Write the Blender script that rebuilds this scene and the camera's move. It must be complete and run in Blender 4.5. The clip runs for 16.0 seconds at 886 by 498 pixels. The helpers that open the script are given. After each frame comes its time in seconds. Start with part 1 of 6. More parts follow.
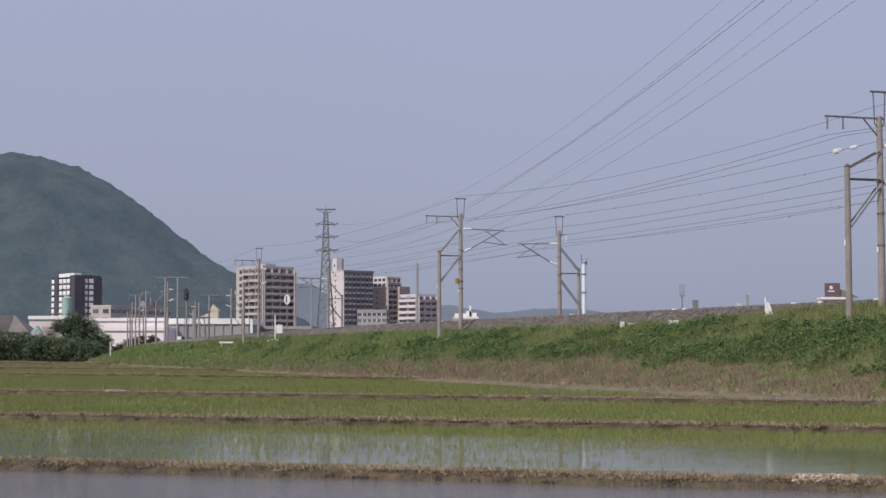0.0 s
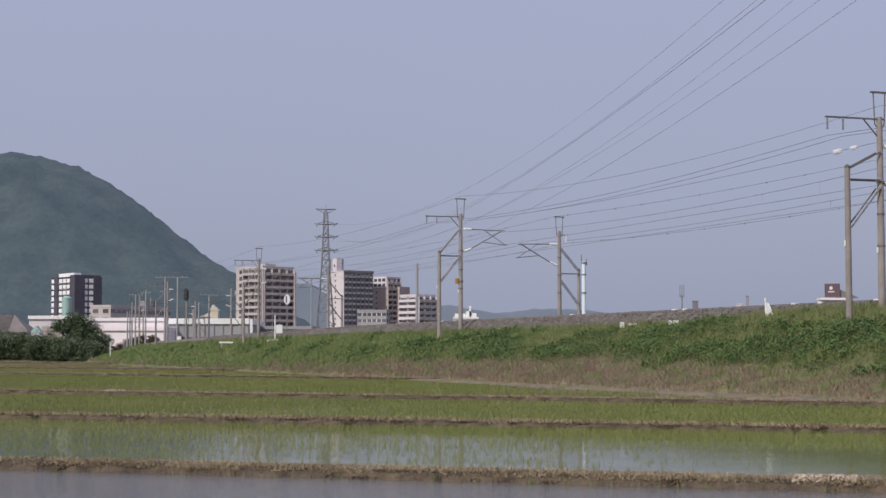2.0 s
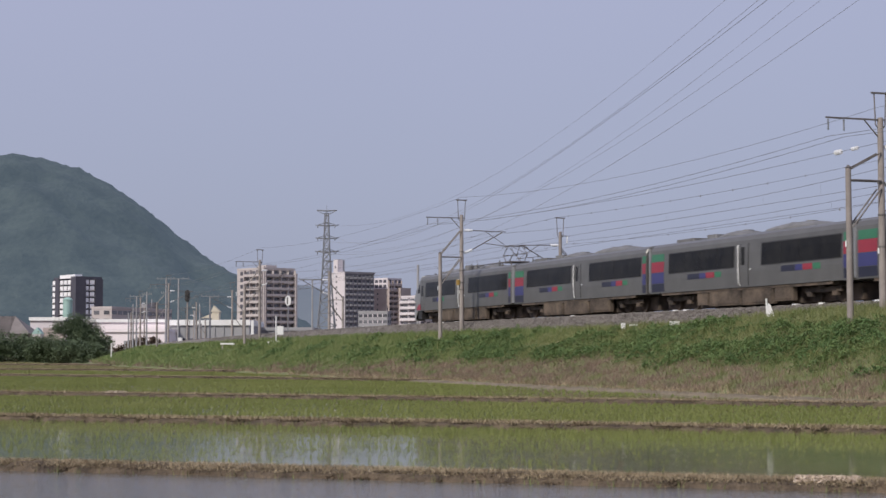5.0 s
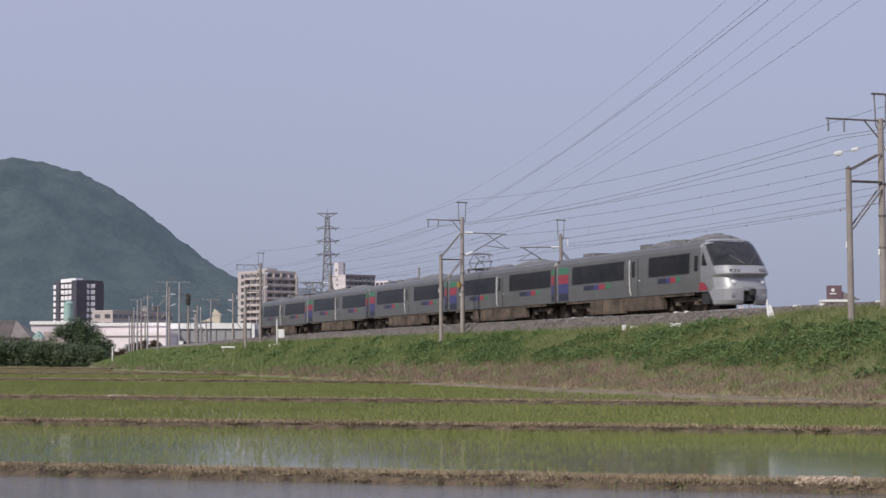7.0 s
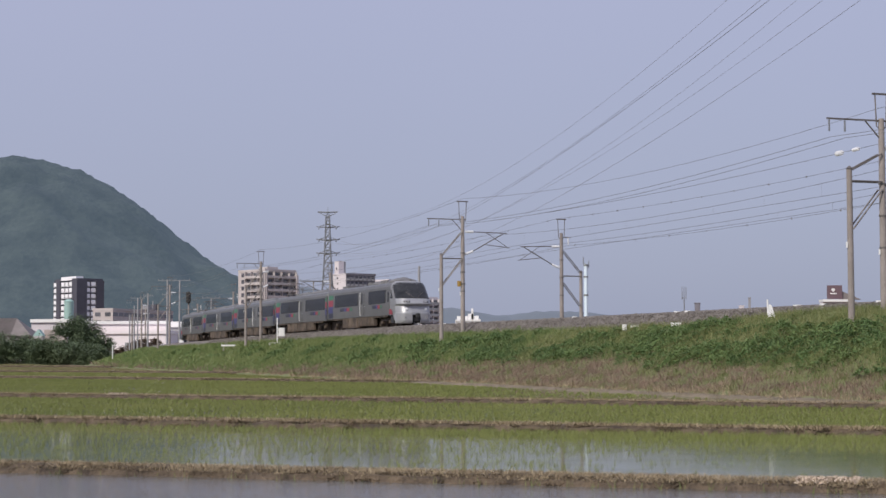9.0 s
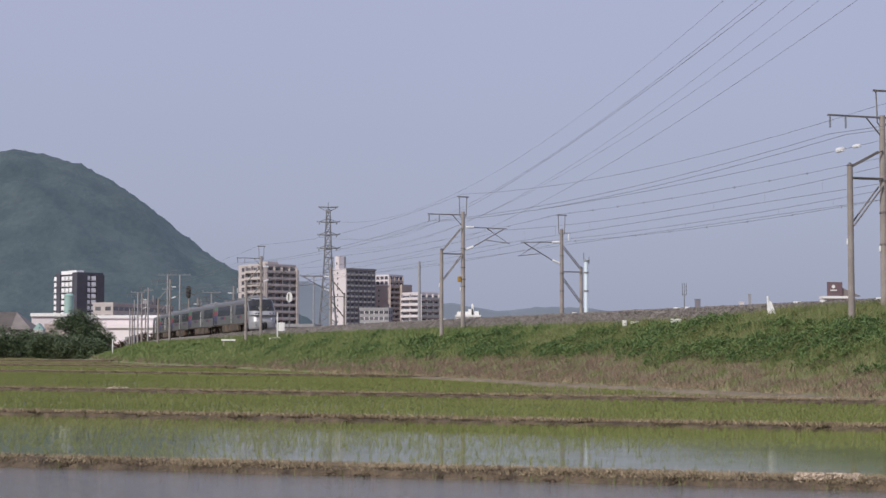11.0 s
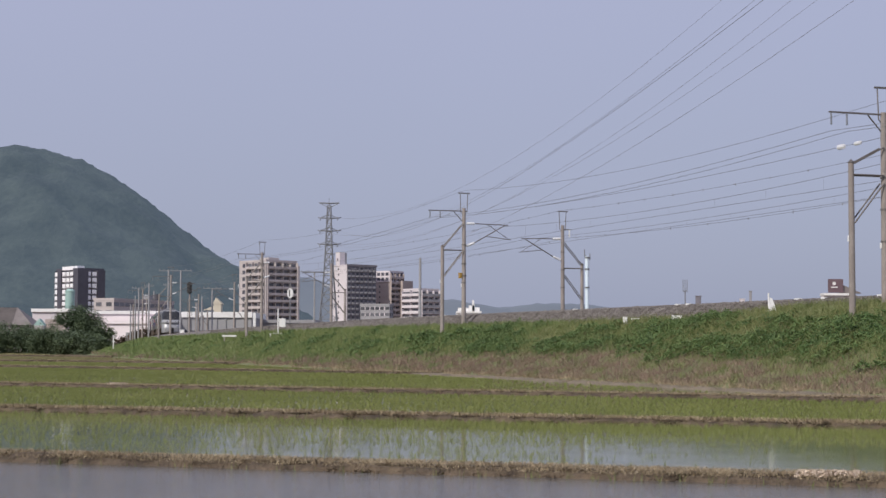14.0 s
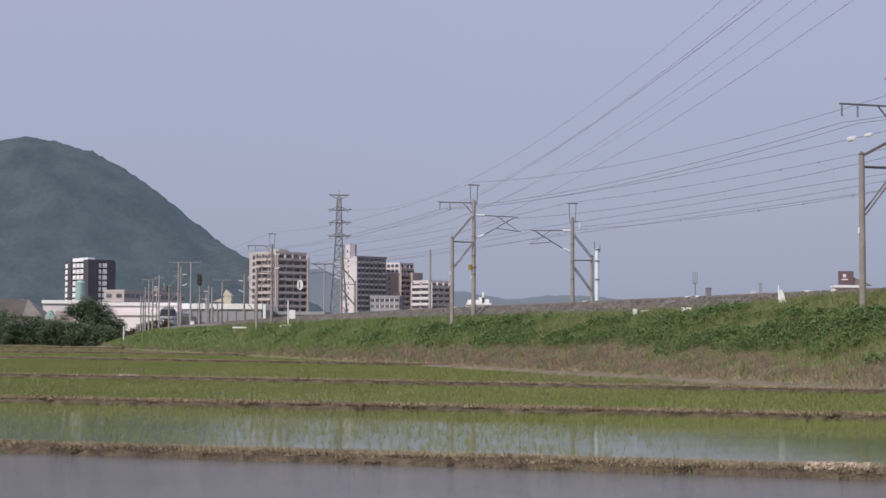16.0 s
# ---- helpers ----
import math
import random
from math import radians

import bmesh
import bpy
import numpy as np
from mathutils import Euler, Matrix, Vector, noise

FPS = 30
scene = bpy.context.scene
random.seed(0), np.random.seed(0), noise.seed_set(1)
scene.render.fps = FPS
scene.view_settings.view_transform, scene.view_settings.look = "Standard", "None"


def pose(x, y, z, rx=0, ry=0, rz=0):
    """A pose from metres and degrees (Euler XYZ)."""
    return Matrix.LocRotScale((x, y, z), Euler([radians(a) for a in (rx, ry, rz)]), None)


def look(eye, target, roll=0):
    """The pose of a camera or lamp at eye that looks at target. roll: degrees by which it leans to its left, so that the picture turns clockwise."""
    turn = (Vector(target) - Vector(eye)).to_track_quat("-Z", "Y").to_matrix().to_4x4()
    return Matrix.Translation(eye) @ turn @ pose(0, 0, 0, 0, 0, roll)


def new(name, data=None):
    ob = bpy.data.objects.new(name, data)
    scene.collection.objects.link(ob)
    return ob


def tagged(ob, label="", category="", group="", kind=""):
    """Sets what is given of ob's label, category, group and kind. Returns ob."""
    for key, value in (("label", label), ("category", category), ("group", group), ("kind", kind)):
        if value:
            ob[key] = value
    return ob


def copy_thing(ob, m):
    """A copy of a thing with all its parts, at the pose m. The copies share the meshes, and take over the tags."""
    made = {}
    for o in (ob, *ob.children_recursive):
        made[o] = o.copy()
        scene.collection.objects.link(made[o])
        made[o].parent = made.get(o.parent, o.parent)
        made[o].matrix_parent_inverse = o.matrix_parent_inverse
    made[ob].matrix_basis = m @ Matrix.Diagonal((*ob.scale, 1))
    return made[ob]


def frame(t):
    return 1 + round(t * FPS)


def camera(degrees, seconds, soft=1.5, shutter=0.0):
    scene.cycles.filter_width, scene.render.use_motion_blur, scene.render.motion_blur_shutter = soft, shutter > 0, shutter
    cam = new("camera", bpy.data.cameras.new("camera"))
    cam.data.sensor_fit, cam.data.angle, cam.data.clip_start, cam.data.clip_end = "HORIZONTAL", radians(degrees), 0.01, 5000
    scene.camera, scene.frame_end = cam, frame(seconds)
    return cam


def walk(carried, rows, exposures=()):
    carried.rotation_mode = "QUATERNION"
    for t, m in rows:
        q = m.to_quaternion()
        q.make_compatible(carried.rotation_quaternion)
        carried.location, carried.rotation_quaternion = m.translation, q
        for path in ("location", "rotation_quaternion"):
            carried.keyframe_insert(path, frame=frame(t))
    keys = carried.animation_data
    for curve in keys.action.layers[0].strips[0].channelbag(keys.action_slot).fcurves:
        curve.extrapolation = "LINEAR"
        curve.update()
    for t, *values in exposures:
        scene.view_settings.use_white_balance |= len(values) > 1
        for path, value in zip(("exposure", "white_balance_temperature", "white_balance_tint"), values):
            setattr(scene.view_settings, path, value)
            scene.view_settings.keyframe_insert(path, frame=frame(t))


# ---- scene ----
cam = camera(29.296, 16.0, soft=1.5, shutter=0.2)
EYE = (0.0, 0.0, 1.65)


def aim(yaw, tilt, lean):
    """The camera on its tripod, turned by degrees of pan, tilt and lean."""
    return pose(*EYE, 90 + tilt, 0, yaw) @ pose(0, 0, 0, 0, 0, lean)


walk(cam, [
    (0, aim(0.001, 3.445, -0.046)),
    (0.5, aim(0.000, 3.454, -0.018)),
    (1, aim(0.000, 3.454, -0.000)),
    (1.5, aim(-0.000, 3.451, 0.009)),
    (2, aim(-0.000, 3.451, 0.009)),
    (2.5, aim(-0.000, 3.451, 0.009)),
    (3, aim(0.024, 3.450, -0.024)),
    (3.5, aim(0.028, 3.481, 0.013)),
    (4, aim(0.029, 3.454, -0.015)),
    (6.5, aim(0.057, 3.566, -0.131)),
    (7, aim(0.053, 3.574, -0.252)),
    (7.5, aim(0.056, 3.602, -0.213)),
    (8, aim(0.061, 3.610, -0.163)),
    (8.5, aim(0.072, 3.575, -0.135)),
    (9, aim(0.068, 3.539, -0.114)),
    (11.5, aim(0.085, 3.340, 0.131)),
    (12, aim(0.087, 3.303, 0.154)),
    (12.5, aim(0.095, 3.283, 0.140)),
    (13, aim(0.103, 3.280, 0.129)),
    (13.5, aim(0.109, 3.262, 0.201)),
    (14, aim(0.109, 3.255, 0.193)),
    (14.5, aim(0.108, 3.235, 0.224)),
    (15, aim(0.222, 3.158, 0.249)),
    (15.5, aim(0.341, 3.063, 0.243)),
    (16, aim(0.442, 2.978, 0.245)),
], exposures=[(0.0, 0.05), (4.0, 0.09), (6.5, 0.16), (9.0, 0.17), (16.0, 0.14)])

# ---------------------------------------------------------------- light
SUN_ELEV, SUN_AZ = radians(38), radians(219)  # azimuth clockwise from +y
world = bpy.data.worlds.new("world")
scene.world = world
world.use_nodes = True
wn = world.node_tree.nodes
wl = world.node_tree.links
sky = wn.new("ShaderNodeTexSky")
sky.sky_type, sky.sun_disc = "NISHITA", False
sky.sun_elevation, sky.sun_rotation = SUN_ELEV, SUN_AZ
sky.dust_density, sky.air_density, sky.ozone_density = 3.0, 1.0, 2.0
# thin high cloud over the whole sky, mixed with the clear sky above it
veil = wn.new("ShaderNodeMix")
veil.data_type = "RGBA"
veil.inputs["Factor"].default_value = 0.86
veil.inputs["B"].default_value = (3.42, 3.80, 5.62, 1)
wtc, wno, wra = wn.new("ShaderNodeTexCoord"), wn.new("ShaderNodeTexNoise"), wn.new("ShaderNodeMix")
wno.inputs["Scale"].default_value, wno.inputs["Detail"].default_value = 1.6, 4.0
wra.data_type = "RGBA"
wra.inputs["A"].default_value, wra.inputs["B"].default_value = (2.95, 3.30, 4.42, 1), (4.25, 4.38, 6.15, 1)
wl.new(wtc.outputs["Generated"], wno.inputs["Vector"])
# the veil is a little brighter higher up, with broad soft streaks
wsp, wma, wmb = wn.new("ShaderNodeSeparateXYZ"), wn.new("ShaderNodeMapRange"), wn.new("ShaderNodeMix")
wma.inputs["From Min"].default_value, wma.inputs["From Max"].default_value = 0.0, 0.26
wmb.data_type = "FLOAT"
wmb.inputs["Factor"].default_value = 0.35
wl.new(wtc.outputs["Generated"], wsp.inputs["Vector"])
wl.new(wsp.outputs["Z"], wma.inputs["Value"])
wl.new(wma.outputs["Result"], wmb.inputs["A"])
wl.new(wno.outputs["Fac"], wmb.inputs["B"])
wl.new(wmb.outputs["Result"], wra.inputs["Factor"])
wl.new(wra.outputs["Result"], veil.inputs["B"])
wl.new(sky.outputs["Color"], veil.inputs["A"])
wl.new(veil.outputs["Result"], wn["Background"].inputs["Color"])
wn["Background"].inputs["Strength"].default_value = 0.1

sun_dir = Vector((math.sin(SUN_AZ) * math.cos(SUN_ELEV), math.cos(SUN_AZ) * math.cos(SUN_ELEV), math.sin(SUN_ELEV)))
sun = new("sun", bpy.data.lights.new("sun", "SUN"))
sun.data.energy, sun.data.angle, sun.data.color = 2.9, radians(2.0), (1.0, 0.93, 0.83)
sun.matrix_world = look(sun_dir * 100, (0, 0, 0))


# ---------------------------------------------------------------- materials
def mat(name, c1, c2=None, rough=0.7, metal=0.0, scale=3.0, fine=25.0, bump=0.15, glow=None, island=0.0, spread=0.0, coords="Object", relief=0.05):
    """A procedural surface: two colours mixed by noise at two scales, with fine relief."""
    m = bpy.data.materials.new(name)
    m.use_nodes = True
    n, l = m.node_tree.nodes, m.node_tree.links
    b = n["Principled BSDF"]
    b.inputs["Roughness"].default_value, b.inputs["Metallic"].default_value = rough, metal
    c2 = c2 or tuple(0.75 * c for c in c1)
    tc = n.new("ShaderNodeTexCoord")
    big, small = n.new("ShaderNodeTexNoise"), n.new("ShaderNodeTexNoise")
    big.inputs["Scale"].default_value, big.inputs["Detail"].default_value = scale, 5.0
    small.inputs["Scale"].default_value, small.inputs["Detail"].default_value = fine, 3.0
    for t in (big, small):
        l.new(tc.outputs[coords], t.inputs["Vector"])
    add = n.new("ShaderNodeMath")
    add.operation = "MULTIPLY_ADD"
    add.inputs[1].default_value, add.inputs[2].default_value = 0.45, -0.22
    l.new(small.outputs["Fac"], add.inputs[0])
    tot = n.new("ShaderNodeMath")
    tot.operation = "ADD"
    l.new(big.outputs["Fac"], tot.inputs[0])
    l.new(add.outputs[0], tot.inputs[1])
    last = tot.outputs[0]
    if island:
        geo, isl, ad2 = n.new("ShaderNodeNewGeometry"), n.new("ShaderNodeMath"), n.new("ShaderNodeMath")
        isl.operation, ad2.operation = "MULTIPLY_ADD", "ADD"
        isl.inputs[1].default_value, isl.inputs[2].default_value = island, -island / 2
        l.new(geo.outputs["Random Per Island"], isl.inputs[0])
        l.new(isl.outputs[0], ad2.inputs[0])
        l.new(last, ad2.inputs[1])
        last = ad2.outputs[0]
    if spread:
        oi, osc, ad3 = n.new("ShaderNodeObjectInfo"), n.new("ShaderNodeMath"), n.new("ShaderNodeMath")
        osc.operation, ad3.operation = "MULTIPLY_ADD", "ADD"
        osc.inputs[1].default_value, osc.inputs[2].default_value = spread, -spread / 2
        l.new(oi.outputs["Random"], osc.inputs[0])
        l.new(osc.outputs[0], ad3.inputs[0])
        l.new(last, ad3.inputs[1])
        last = ad3.outputs[0]
    ramp = n.new("ShaderNodeMapRange")
    ramp.inputs["From Min"].default_value, ramp.inputs["From Max"].default_value = 0.3, 0.7
    l.new(last, ramp.inputs["Value"])
    mix = n.new("ShaderNodeMix")
    mix.data_type = "RGBA"
    mix.inputs["A"].default_value, mix.inputs["B"].default_value = (*c1, 1), (*c2, 1)
    l.new(ramp.outputs["Result"], mix.inputs["Factor"])
    l.new(mix.outputs["Result"], b.inputs["Base Color"])
    if bump:
        bp = n.new("ShaderNodeBump")
        bp.inputs["Strength"].default_value, bp.inputs["Distance"].default_value = bump, relief
        l.new(small.outputs["Fac"], bp.inputs["Height"])
        l.new(bp.outputs["Normal"], b.inputs["Normal"])
    if glow:
        b.inputs["Emission Color"].default_value, b.inputs["Emission Strength"].default_value = (*glow[:3], 1), glow[3]
    return m


def water_material(name, bed, ripple, size, weed=None):
    m = mat(name, bed, tuple(0.7 * c for c in bed), rough=0.06, scale=0.25, fine=3.0, bump=0, coords="Object")
    n, l = m.node_tree.nodes, m.node_tree.links
    tc, mp, nz, bp = n.new("ShaderNodeTexCoord"), n.new("ShaderNodeMapping"), n.new("ShaderNodeTexNoise"), n.new("ShaderNodeBump")
    mp.inputs["Scale"].default_value = (size, size * 2.2, size)
    nz.inputs["Scale"].default_value, nz.inputs["Detail"].default_value = 1.0, 3.0
    bp.inputs["Strength"].default_value, bp.inputs["Distance"].default_value = ripple, 0.02
    l.new(tc.outputs["Object"], mp.inputs["Vector"])
    l.new(mp.outputs["Vector"], nz.inputs["Vector"])
    l.new(nz.outputs["Fac"], bp.inputs["Height"])
    l.new(bp.outputs["Normal"], n["Principled BSDF"].inputs["Normal"])
    n["Principled BSDF"].inputs["IOR"].default_value = 1.33
    if weed:
        # a thin film of weed and silt that dulls the surface in drifts
        film, drift, amount, blend = n.new("ShaderNodeBsdfDiffuse"), n.new("ShaderNodeTexNoise"), n.new("ShaderNodeMapRange"), n.new("ShaderNodeMixShader")
        film.inputs["Color"].default_value = (*weed, 1)
        drift.inputs["Scale"].default_value, drift.inputs["Detail"].default_value = 0.5, 6.0
        amount.inputs["From Min"].default_value, amount.inputs["From Max"].default_value = 0.3, 0.7
        amount.inputs["To Min"].default_value, amount.inputs["To Max"].default_value = 0.08, 0.34
        l.new(tc.outputs["Object"], drift.inputs["Vector"])
        l.new(drift.outputs["Fac"], amount.inputs["Value"])
        l.new(amount.outputs["Result"], blend.inputs["Fac"])
        l.new(n["Principled BSDF"].outputs["BSDF"], blend.inputs[1])
        l.new(film.outputs["BSDF"], blend.inputs[2])
        l.new(blend.outputs["Shader"], n["Material Output"].inputs["Surface"])
    return m


M_SOIL = mat("soil", (0.12, 0.085, 0.055), (0.20, 0.15, 0.09), 0.95, scale=0.6, fine=9)
M_DIKE = mat("dike_soil", (0.048, 0.035, 0.025), (0.15, 0.112, 0.074), 0.9, scale=3.0, fine=22, bump=1.0)
M_DRY = mat("dry_grass", (0.40, 0.325, 0.215), (0.20, 0.152, 0.095), 0.85, scale=0.8, fine=12, island=0.5, bump=0)
M_DRYBANK = mat("withered_grass", (0.29, 0.212, 0.162), (0.15, 0.105, 0.085), 0.9, scale=0.5, fine=8, island=0.6, bump=0)
M_GRASS = mat("bank_grass", (0.108, 0.142, 0.041), (0.185, 0.20, 0.076), 0.7, scale=0.35, fine=5, island=0.5, bump=0)
M_FRESH = mat("fresh_grass", (0.105, 0.158, 0.044), (0.178, 0.22, 0.078), 0.75, scale=0.3, fine=5, island=0.4, bump=0)
M_LEAF = mat("creeper_leaf", (0.062, 0.122, 0.034), (0.138, 0.20, 0.064), 0.75, scale=0.5, fine=6, island=0.4, bump=0)
M_STUBBLE = mat("pale_stubble", (0.27, 0.235, 0.12), (0.18, 0.18, 0.075), 0.8, scale=0.08, fine=2, island=0.4, bump=0)
M_TALL = mat("seeding_grass", (0.16, 0.20, 0.07), (0.26, 0.25, 0.11), 0.8, scale=0.3, fine=4, island=0.5, bump=0)
M_ROOTS = mat("matted_roots", (0.21, 0.158, 0.105), (0.045, 0.033, 0.024), 0.9, scale=1.5, fine=12, island=0.9, bump=0)
M_TURF = mat("turf", (0.12, 0.15, 0.055), (0.18, 0.18, 0.085), 0.9, scale=0.4, fine=7, bump=0.6)
M_RICE = mat("rice_blade", (0.152, 0.182, 0.044), (0.208, 0.228, 0.066), 0.6, scale=0.15, fine=4, island=0.4, bump=0)
M_WATER = water_material("paddy_water", (0.14, 0.15, 0.075), 0.05, 5.0, (0.155, 0.168, 0.085))
M_WATERN = water_material("open_paddy_water", (0.16, 0.15, 0.135), 0.6, 9.0)
M_BALLAST = mat("ballast", (0.26, 0.238, 0.222), (0.14, 0.125, 0.117), 0.95, scale=2.5, fine=18, island=0.7, bump=0.5)
M_RAIL = mat("rail_steel", (0.22, 0.15, 0.11), (0.12, 0.08, 0.06), 0.5, 0.7, scale=2, fine=30)
M_SLEEPER = mat("sleeper_concrete", (0.36, 0.34, 0.31), (0.24, 0.22, 0.2), 0.9)
M_POLE = mat("weathered_concrete", (0.325, 0.29, 0.272), (0.24, 0.212, 0.20), 0.9, scale=1.1, fine=12, spread=0.3)
M_STEEL = mat("painted_steel", (0.20, 0.185, 0.18), (0.135, 0.122, 0.117), 0.55, 0.4, scale=2, fine=20)
M_GALV = mat("galvanised_steel", (0.26, 0.27, 0.29), (0.19, 0.20, 0.215), 0.5, 0.3, scale=2, fine=20)
M_WIRE = mat("wire", (0.17, 0.17, 0.18), (0.23, 0.225, 0.225), 0.6, 0.3, scale=0.5, fine=4, bump=0)
M_LINE = mat("aluminium_conductor", (0.24, 0.24, 0.26), (0.32, 0.32, 0.34), 0.5, 0.3, scale=0.5, fine=4, bump=0)
M_PORC = mat("porcelain", (0.82, 0.83, 0.85), (0.74, 0.75, 0.78), 0.25, scale=5, fine=30, bump=0)
M_WHITE = mat("white_paint", (0.80, 0.80, 0.80), (0.68, 0.68, 0.67), 0.6, scale=0.8, fine=9, bump=0.03)
M_YELLOW = mat("yellow_paint", (0.40, 0.25, 0.06), (0.30, 0.19, 0.05), 0.6)
M_DARK = mat("black_paint", (0.02, 0.02, 0.022), (0.035, 0.033, 0.03), 0.5)
M_SKYBLUE = mat("pale_blue_paint", (0.72, 0.82, 0.9), (0.62, 0.74, 0.84), 0.5, scale=0.6, fine=8, bump=0)
# train
M_BODY = mat("train_grey_paint", (0.150, 0.147, 0.141), (0.118, 0.116, 0.112), 0.36, 0.3, scale=0.9, fine=14, bump=0.02)
M_NOSE = mat("train_silver_paint", (0.43, 0.435, 0.45), (0.36, 0.365, 0.38), 0.42, 0.45, scale=1.2, fine=14, bump=0.02)
M_CAB = mat("cab_side_paint", (0.31, 0.31, 0.315), (0.255, 0.255, 0.26), 0.34, 0.4, scale=1.2, fine=14, bump=0.02)
M_ROOF = mat("train_roof", (0.20, 0.20, 0.207), (0.115, 0.115, 0.12), 0.7, scale=1.5, fine=14)
M_GLASS = mat("tinted_glass", (0.009, 0.009, 0.010), (0.022, 0.021, 0.020), 0.2, scale=0.8, fine=3, bump=0)
M_GLASS.node_tree.nodes["Principled BSDF"].inputs["Specular IOR Level"].default_value = 0.1
M_UNDER = mat("underframe_brown_dust", (0.15, 0.114, 0.086), (0.045, 0.035, 0.029), 0.9, scale=1.1, fine=9, bump=0.3)
M_BOGIE = mat("bogie_dark", (0.035, 0.029, 0.026), (0.14, 0.105, 0.08), 0.85, scale=1.6, fine=14, bump=0.3)
M_RED = mat("red_panel", (0.30, 0.03, 0.05), (0.25, 0.026, 0.045), 0.4, scale=2, bump=0)
M_BLUE = mat("blue_panel", (0.045, 0.045, 0.16), (0.038, 0.04, 0.14), 0.4, scale=2, bump=0)
M_NAVY = mat("navy_panel", (0.016, 0.018, 0.036), (0.022, 0.022, 0.042), 0.4, scale=2, bump=0)
M_GREEN = mat("green_panel", (0.03, 0.15, 0.08), (0.04, 0.17, 0.09), 0.4, scale=2, bump=0)
M_LAMP = mat("lamp_glass", (0.85, 0.87, 0.9), (0.8, 0.82, 0.85), 0.15, scale=3, bump=0)
# town
M_CONC = mat("facade_beige", (0.51, 0.465, 0.462), (0.43, 0.39, 0.388), 0.85, scale=0.15, fine=1.5, bump=0)
M_FWHITE = mat("facade_white", (0.66, 0.615, 0.64), (0.58, 0.54, 0.565), 0.8, scale=0.12, fine=1.2, bump=0)
M_FBROWN = mat("facade_slate", (0.215, 0.208, 0.235), (0.165, 0.16, 0.185), 0.85, scale=0.2, fine=1.5, bump=0)
M_FDARK = mat("facade_dark", (0.08, 0.08, 0.105), (0.06, 0.06, 0.08), 0.7, scale=0.2, fine=1.5, bump=0)
M_FGREY = mat("facade_grey", (0.33, 0.33, 0.345), (0.26, 0.26, 0.275), 0.8, scale=0.15, fine=1.5, bump=0)
M_FGREEN = mat("tank_green", (0.34, 0.50, 0.47), (0.28, 0.43, 0.405), 0.7, scale=0.2, fine=1.5, bump=0)
M_FTAN = mat("facade_tan", (0.43, 0.37, 0.35), (0.36, 0.305, 0.285), 0.85, scale=0.2, fine=1.5, bump=0)
M_WIN = mat("window_glass_far", (0.07, 0.073, 0.085), (0.15, 0.15, 0.17), 0.15, scale=0.4, fine=3, spread=0.6, bump=0)
M_TILE = mat("roof_tile", (0.23, 0.205, 0.20), (0.17, 0.15, 0.145), 0.8, scale=0.5, fine=5)
M_CREAM = mat("cream_wall", (0.50, 0.45, 0.36), (0.41, 0.37, 0.29), 0.85, scale=0.2, fine=1.5, bump=0)
M_MAROON = mat("maroon_panel", (0.16, 0.105, 0.12), (0.13, 0.085, 0.10), 0.6, scale=0.5, bump=0)
# glow emits a bluish tint from the mountain in place of distance haze
M_FOREST_HAZED = mat("forest", (0.007, 0.011, 0.010), (0.038, 0.048, 0.040), 0.95, scale=0.02, fine=0.14, bump=1.0, relief=2.5, glow=(0.35, 0.52, 0.72, 0.124))
# the far hills' blue haze is emission too, stronger than the mountain's
M_FAR_HAZED = mat("far_hills_hazed", (0.03, 0.036, 0.036), (0.045, 0.05, 0.048), 0.95, scale=0.004, fine=0.03, bump=0, glow=(0.46, 0.54, 0.74, 0.25))
M_TREE = mat("tree_leaf", (0.072, 0.108, 0.056), (0.115, 0.152, 0.078), 0.7, scale=0.2, fine=2, island=0.3, bump=0)
M_FTILE = mat("facade_glazed_white", (0.88, 0.88, 0.91), (0.82, 0.82, 0.86), 0.4, scale=0.2, fine=1.5, bump=0)
M_PINK = mat("pale_cladding", (0.86, 0.79, 0.815), (0.79, 0.72, 0.75), 0.7, scale=0.15, fine=1.5, bump=0)
M_RUST = mat("russet_leaf", (0.12, 0.075, 0.05), (0.075, 0.06, 0.04), 0.7, scale=0.25, fine=2, island=0.4, bump=0)
M_PATH = mat("trodden_earth", (0.23, 0.185, 0.135), (0.13, 0.11, 0.07), 0.95, scale=0.9, fine=7, bump=0.8)
M_SCREEN = mat("windscreen_glass", (0.018, 0.02, 0.023), (0.045, 0.047, 0.052), 0.1, scale=1.2, fine=3, bump=0)
M_SCREEN.node_tree.nodes["Principled BSDF"].inputs["Specular IOR Level"].default_value = 0.3
M_BARK = mat("bark", (0.10, 0.075, 0.055), (0.06, 0.045, 0.035), 0.95)


